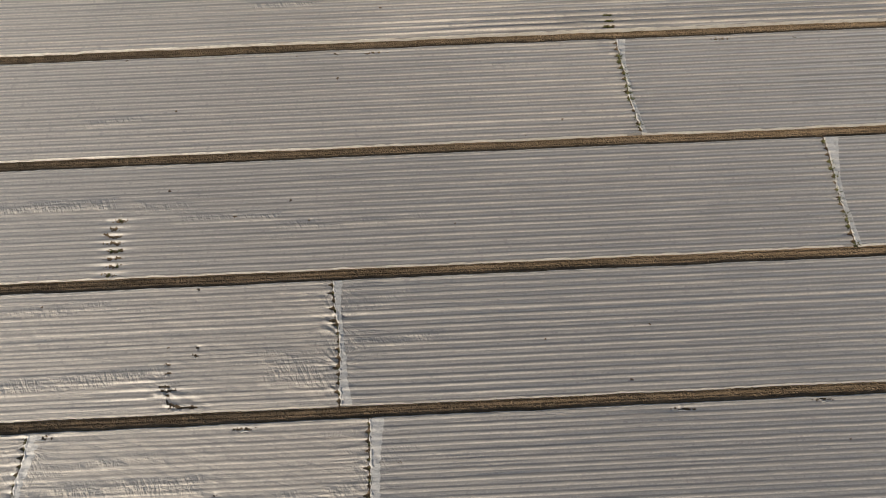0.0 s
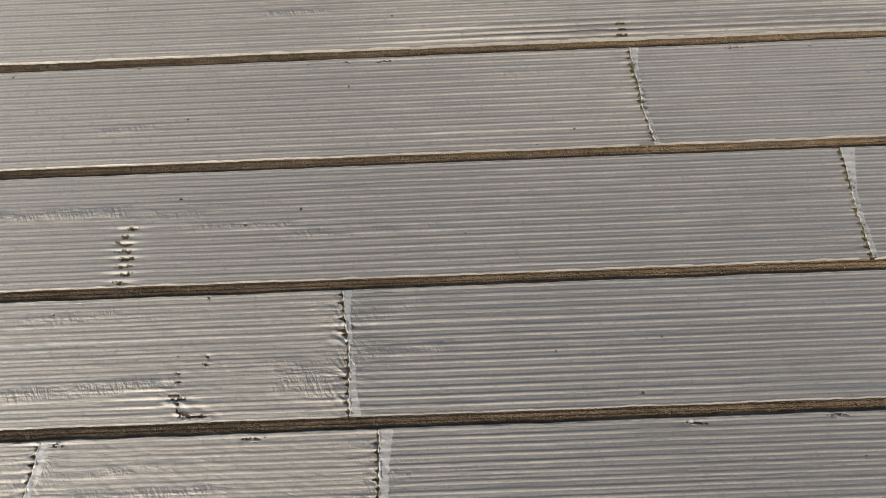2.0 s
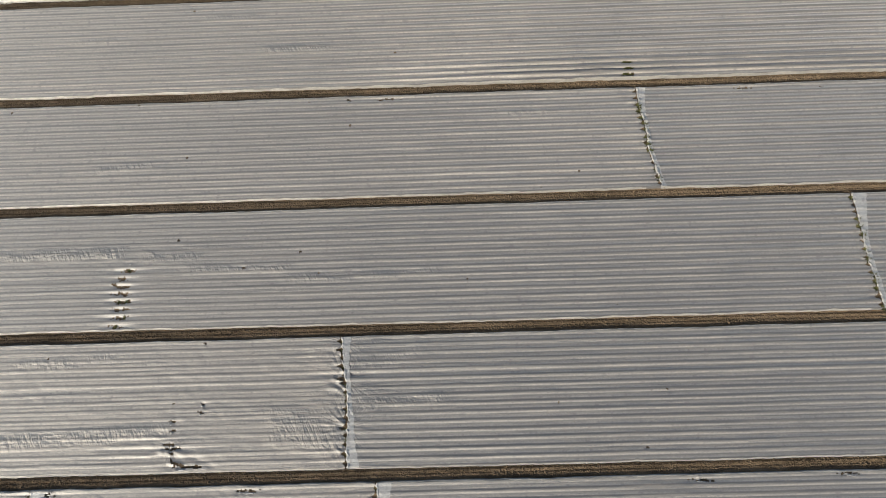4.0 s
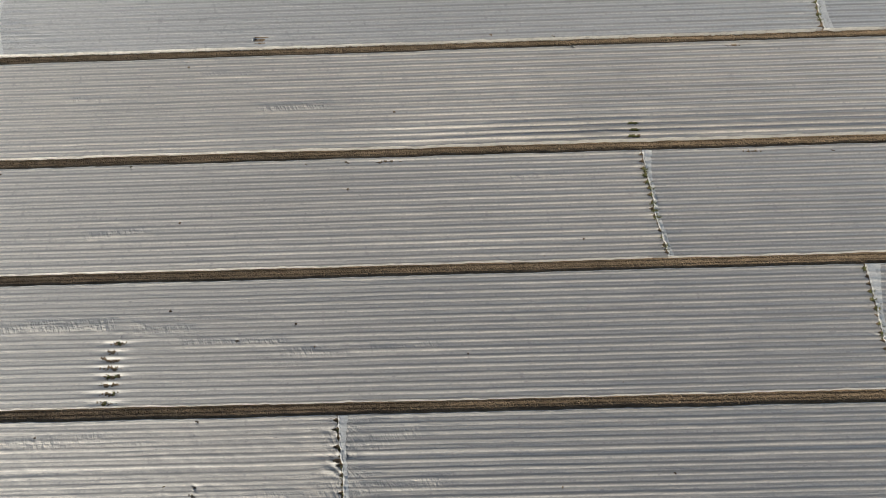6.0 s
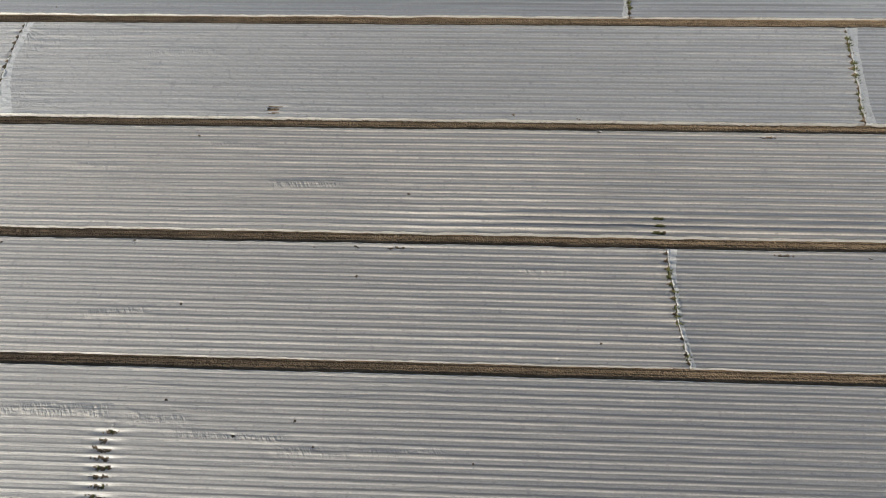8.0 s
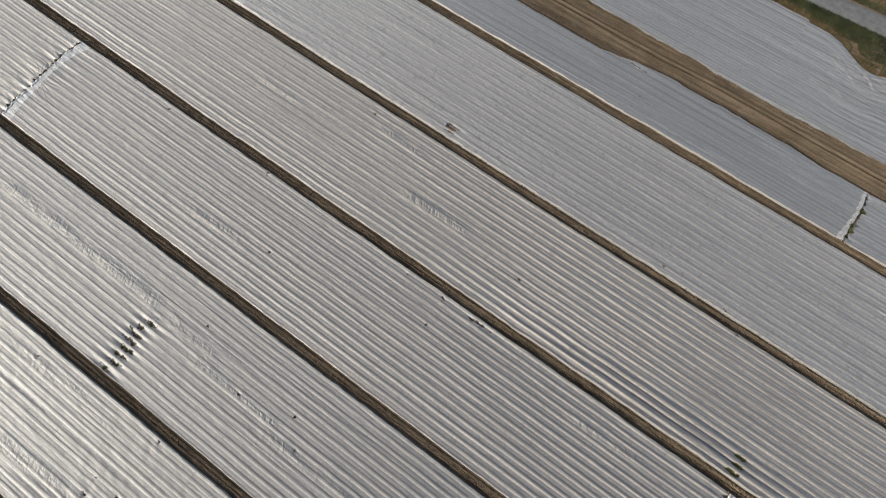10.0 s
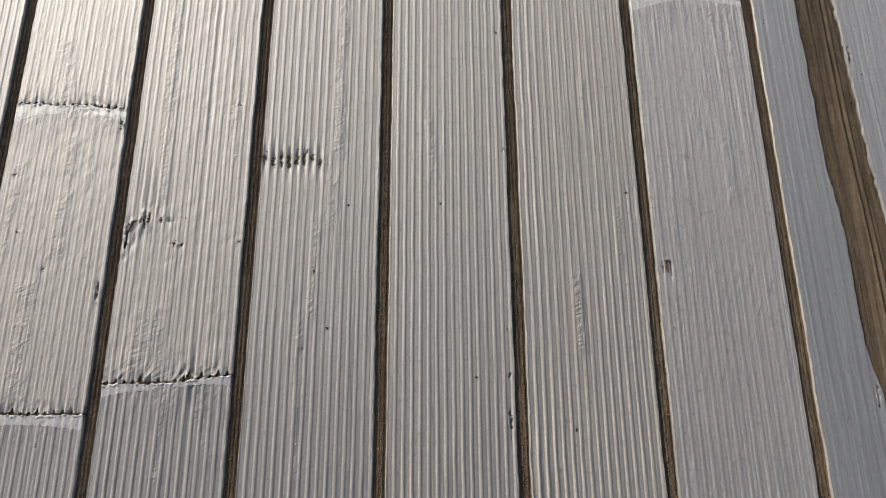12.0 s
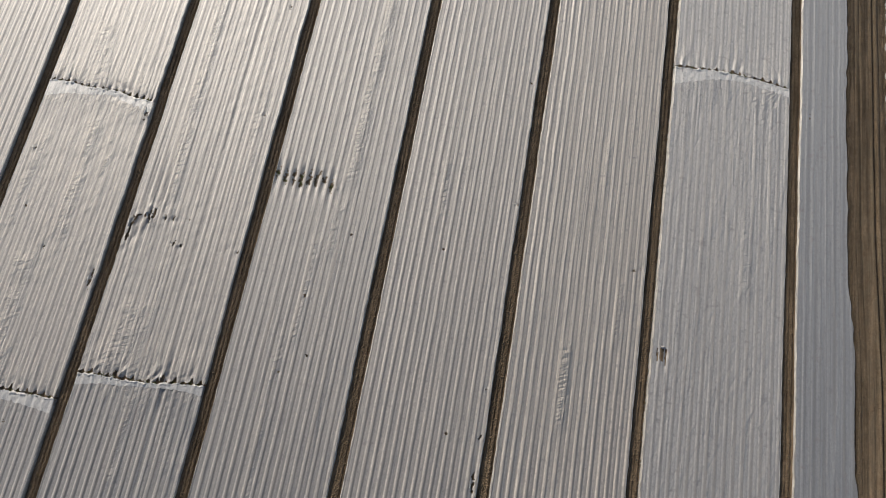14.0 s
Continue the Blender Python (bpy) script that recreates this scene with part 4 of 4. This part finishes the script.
build_grass("verge_grass", GRASS, 60000, lambda x: film_far(x) + 0.75, lambda x: road_mid(x) - 1.45, 0.22, "short green grass on the road verge")
build_grass("dry_verge_grass", DRY_GRASS, 26000, lambda x: film_far(x) + 0.05, lambda x: film_far(x) + 1.1 + 0.9 * np.exp(-((x - 45.0) / 4.0) ** 2), 0.20, "dry brown grass along the film edge")
build_grass("far_verge_grass", GRASS, 9000, lambda x: road_mid(x) + 1.5, lambda x: road_mid(x) + 2.4, 0.25, "dark green grass beyond the road")
build_grass("rough_grass", DRY_GRASS, 26000, lambda x: road_mid(x) + 2.2, lambda x: road_mid(x) + 9.0, 0.30, "rough dry grass beyond the road")


def tube(bm, a, b, r0, r1, sides=8):
    """A tapered round bar from a to b."""
    a, b = Vector(a), Vector(b)
    turn = (b - a).to_track_quat("Z", "Y").to_matrix().to_4x4()
    m = Matrix.Translation((a + b) / 2) @ turn
    bmesh.ops.create_cone(bm, cap_ends=True, segments=sides, radius1=r0, radius2=r1, depth=(b - a).length, matrix=m)


def build_bush(x, y, radius, height, leaf, label):
    root = tagged(new("bush"), label, "bush")
    root.location = (x, y, 0)
    bm = bmesh.new()
    tips = []
    for i in range(11):
        a = i * 2.4 + 0.4 * math.sin(i * 5.1)
        lean = 0.25 + 0.6 * ((i * 37) % 11) / 11
        mid = Vector((math.cos(a) * radius * lean * 0.5, math.sin(a) * radius * lean * 0.5, height * 0.5))
        tip = Vector((math.cos(a) * radius * lean, math.sin(a) * radius * lean, height * (1.0 - 0.35 * lean)))
        tube(bm, (0.05 * math.cos(a), 0.05 * math.sin(a), -0.1), mid, 0.045, 0.028, 6)
        tube(bm, mid, tip, 0.028, 0.008, 6)
        tips += [mid, tip, (mid + tip) / 2]
    part("branches", bm, BARK, root)
    n = 3600
    base = np.array([tuple(tips[i % len(tips)]) for i in range(n)])
    p = base + rng.normal(0, 1, (n, 3)) * np.array([radius * 0.30, radius * 0.30, height * 0.16])
    p[:, 2] = np.clip(p[:, 2], 0.1, height * 1.15)
    lv = np.array([(-0.5, 0, 0), (0, -0.3, 0.12), (0.5, 0, 0.05), (0, 0.3, 0.12)])
    v, f = scatter(lv, np.array([(0, 1, 2, 3)]), p, (0.10 + 0.10 * rng.random((n, 1, 1))) * np.ones((1, 1, 3)), rng.random(n) * 6.28)
    v = v.reshape(n, 4, 3)
    v[:, :, 2] += rng.normal(0, 0.05, (n, 4))
    part("crown", raw_mesh("crown", v.reshape(-1, 3), f, leaf), leaf, root)
    return root


build_bush(49.1, 61.75, 1.3, 1.5, LEAF, "ochre autumn bush on the road verge")
build_bush(51.4, 62.1, 1.3, 1.7, LEAF_DARK, "dark purplish bush at the film's edge")
build_bush(53.8, 62.6, 1.2, 1.4, LEAF_DARK, "dark purplish bush at the film's edge")


def build_sign(x, y):
    root = tagged(new("road_sign"), "yellow road sign on a pale steel post", "sign")
    root.location = (x, y, 0)
    bm = bmesh.new()
    tube(bm, (0, 0, -0.2), (0, 0, 3.3), 0.04, 0.04, 12)
    part("post", bm, GALVANISED, root)
    bm = bmesh.new()
    bmesh.ops.create_cube(bm, size=1.0, matrix=Matrix.Translation((0.0, -0.06, 2.85)) @ Matrix.Diagonal((0.50, 0.03, 1.0, 1)))
    bmesh.ops.bevel(bm, geom=bm.edges[:], offset=0.01, segments=2, affect="EDGES")
    part("sign_plate", bm, YELLOW, root, "yellow sign plate")
    for z in (2.55, 3.15):
        bm = bmesh.new()
        bmesh.ops.create_cube(bm, size=1.0, matrix=Matrix.Translation((0.0, -0.035, z)) @ Matrix.Diagonal((0.16, 0.03, 0.04, 1)))
        part("clamp", bm, GALVANISED, root)


def build_frame(x, y):
    root = tagged(new("post_frame"), "pale steel frame of two braced posts on the verge", "post frame")
    root.location = (x, y, 0)
    for px in (-0.45, 0.45):
        bm = bmesh.new()
        tube(bm, (px, 0, -0.2), (px, 0, 3.2), 0.035, 0.035, 10)
        part("post", bm, GALVANISED, root)
    for a, b in (((-0.45, 0, 0.8), (0.45, 0, 0.8)), ((-0.45, 0, 1.9), (0.45, 0, 1.9)), ((-0.45, 0, 0.8), (0.0, 0.0, 0.1)), ((0.45, 0, 0.8), (0.0, 0.0, 1.9))):
        bm = bmesh.new()
        tube(bm, a, b, 0.028, 0.028, 8)
        part("crossbar", bm, GALVANISED, root)


build_sign(46.65, 63.05)
build_frame(49.97, 63.3)


# ---------------------------------------------------------------- young plants in the open joints
def build_plant():
    root = tagged(new("crop_plant"), "small olive-green seedling growing where the film is open", "plant", "seedlings in the joints")
    for a in range(3):
        n = 9
        v, f = scatter(BLADE_V, BLADE_F, rng.normal(0, 0.05, (n, 3)) * (1, 1, 0.1), np.stack([0.05 + 0 * np.ones(n), 0.16 + 0.08 * rng.random(n), 0.10 + 0.08 * rng.random(n)], -1)[:, None, :],
                       rng.random(n) * 6.28)
        part("leaves", raw_mesh("leaves", v, f, SPROUT), SPROUT, root)
    return root


def soil_top(s, x, u):
    return 0.03 + 0.15 * float(ridge_form(np.float64(u), s.ridges))


def build_plants():
    first = build_plant()
    placed = False
    for s in STRIPS[2:9]:
        for jx, wide, side in s.joints:
            for i in range(s.ridges - 1):
                u = (i + 0.2 + 0.45 * float(rng.random())) / (s.ridges - 0.6)
                if rng.random() < 0.35 or u > 0.985:
                    continue
                x = float(jx(np.float64(u))) + float(rng.normal(0, 0.05))
                a, b = float(s.near(np.float64(x))), float(s.far(np.float64(x)))
                m = Matrix.Translation((x, a + u * (b - a), soil_top(s, x, u))) @ Matrix.Rotation(float(rng.random()) * 6.28, 4, "Z") @ Matrix.Scale(1.7 if x > 50 else 1.0, 4)
                if placed:
                    copy_thing(first, m)
                else:
                    first.matrix_basis, placed = m, True
    for xa, xb, ya, yb in CUTS[3:]:
        for q in (0.2, 0.5, 0.8):
            copy_thing(first, Matrix.Translation((xa + q * (xb - xa), 0.5 * (ya + yb), 0.06)) @ Matrix.Rotation(q * 9 + ya, 4, "Z") @ Matrix.Scale(1.2, 4))
    for hx, hy, hl, hw, depth, lift in HOLES:              # shoots in the wider openings
        s = [q for q in STRIPS if float(q.near(np.float64(hx))) < hy < float(q.far(np.float64(hx)))]
        if hw < 0.20 or not s or math.sin(hx * 7 + hy * 3) > -0.3:
            continue
        y = snapped(s[0], hx, hy)
        a, b = float(s[0].near(np.float64(hx))), float(s[0].far(np.float64(hx)))
        copy_thing(first, Matrix.Translation((hx + 0.1 * math.sin(hx * 9), y, soil_top(s[0], hx, (y - a) / (b - a)))) @ Matrix.Rotation(hx * 5 + hy, 4, "Z"))


build_plants()
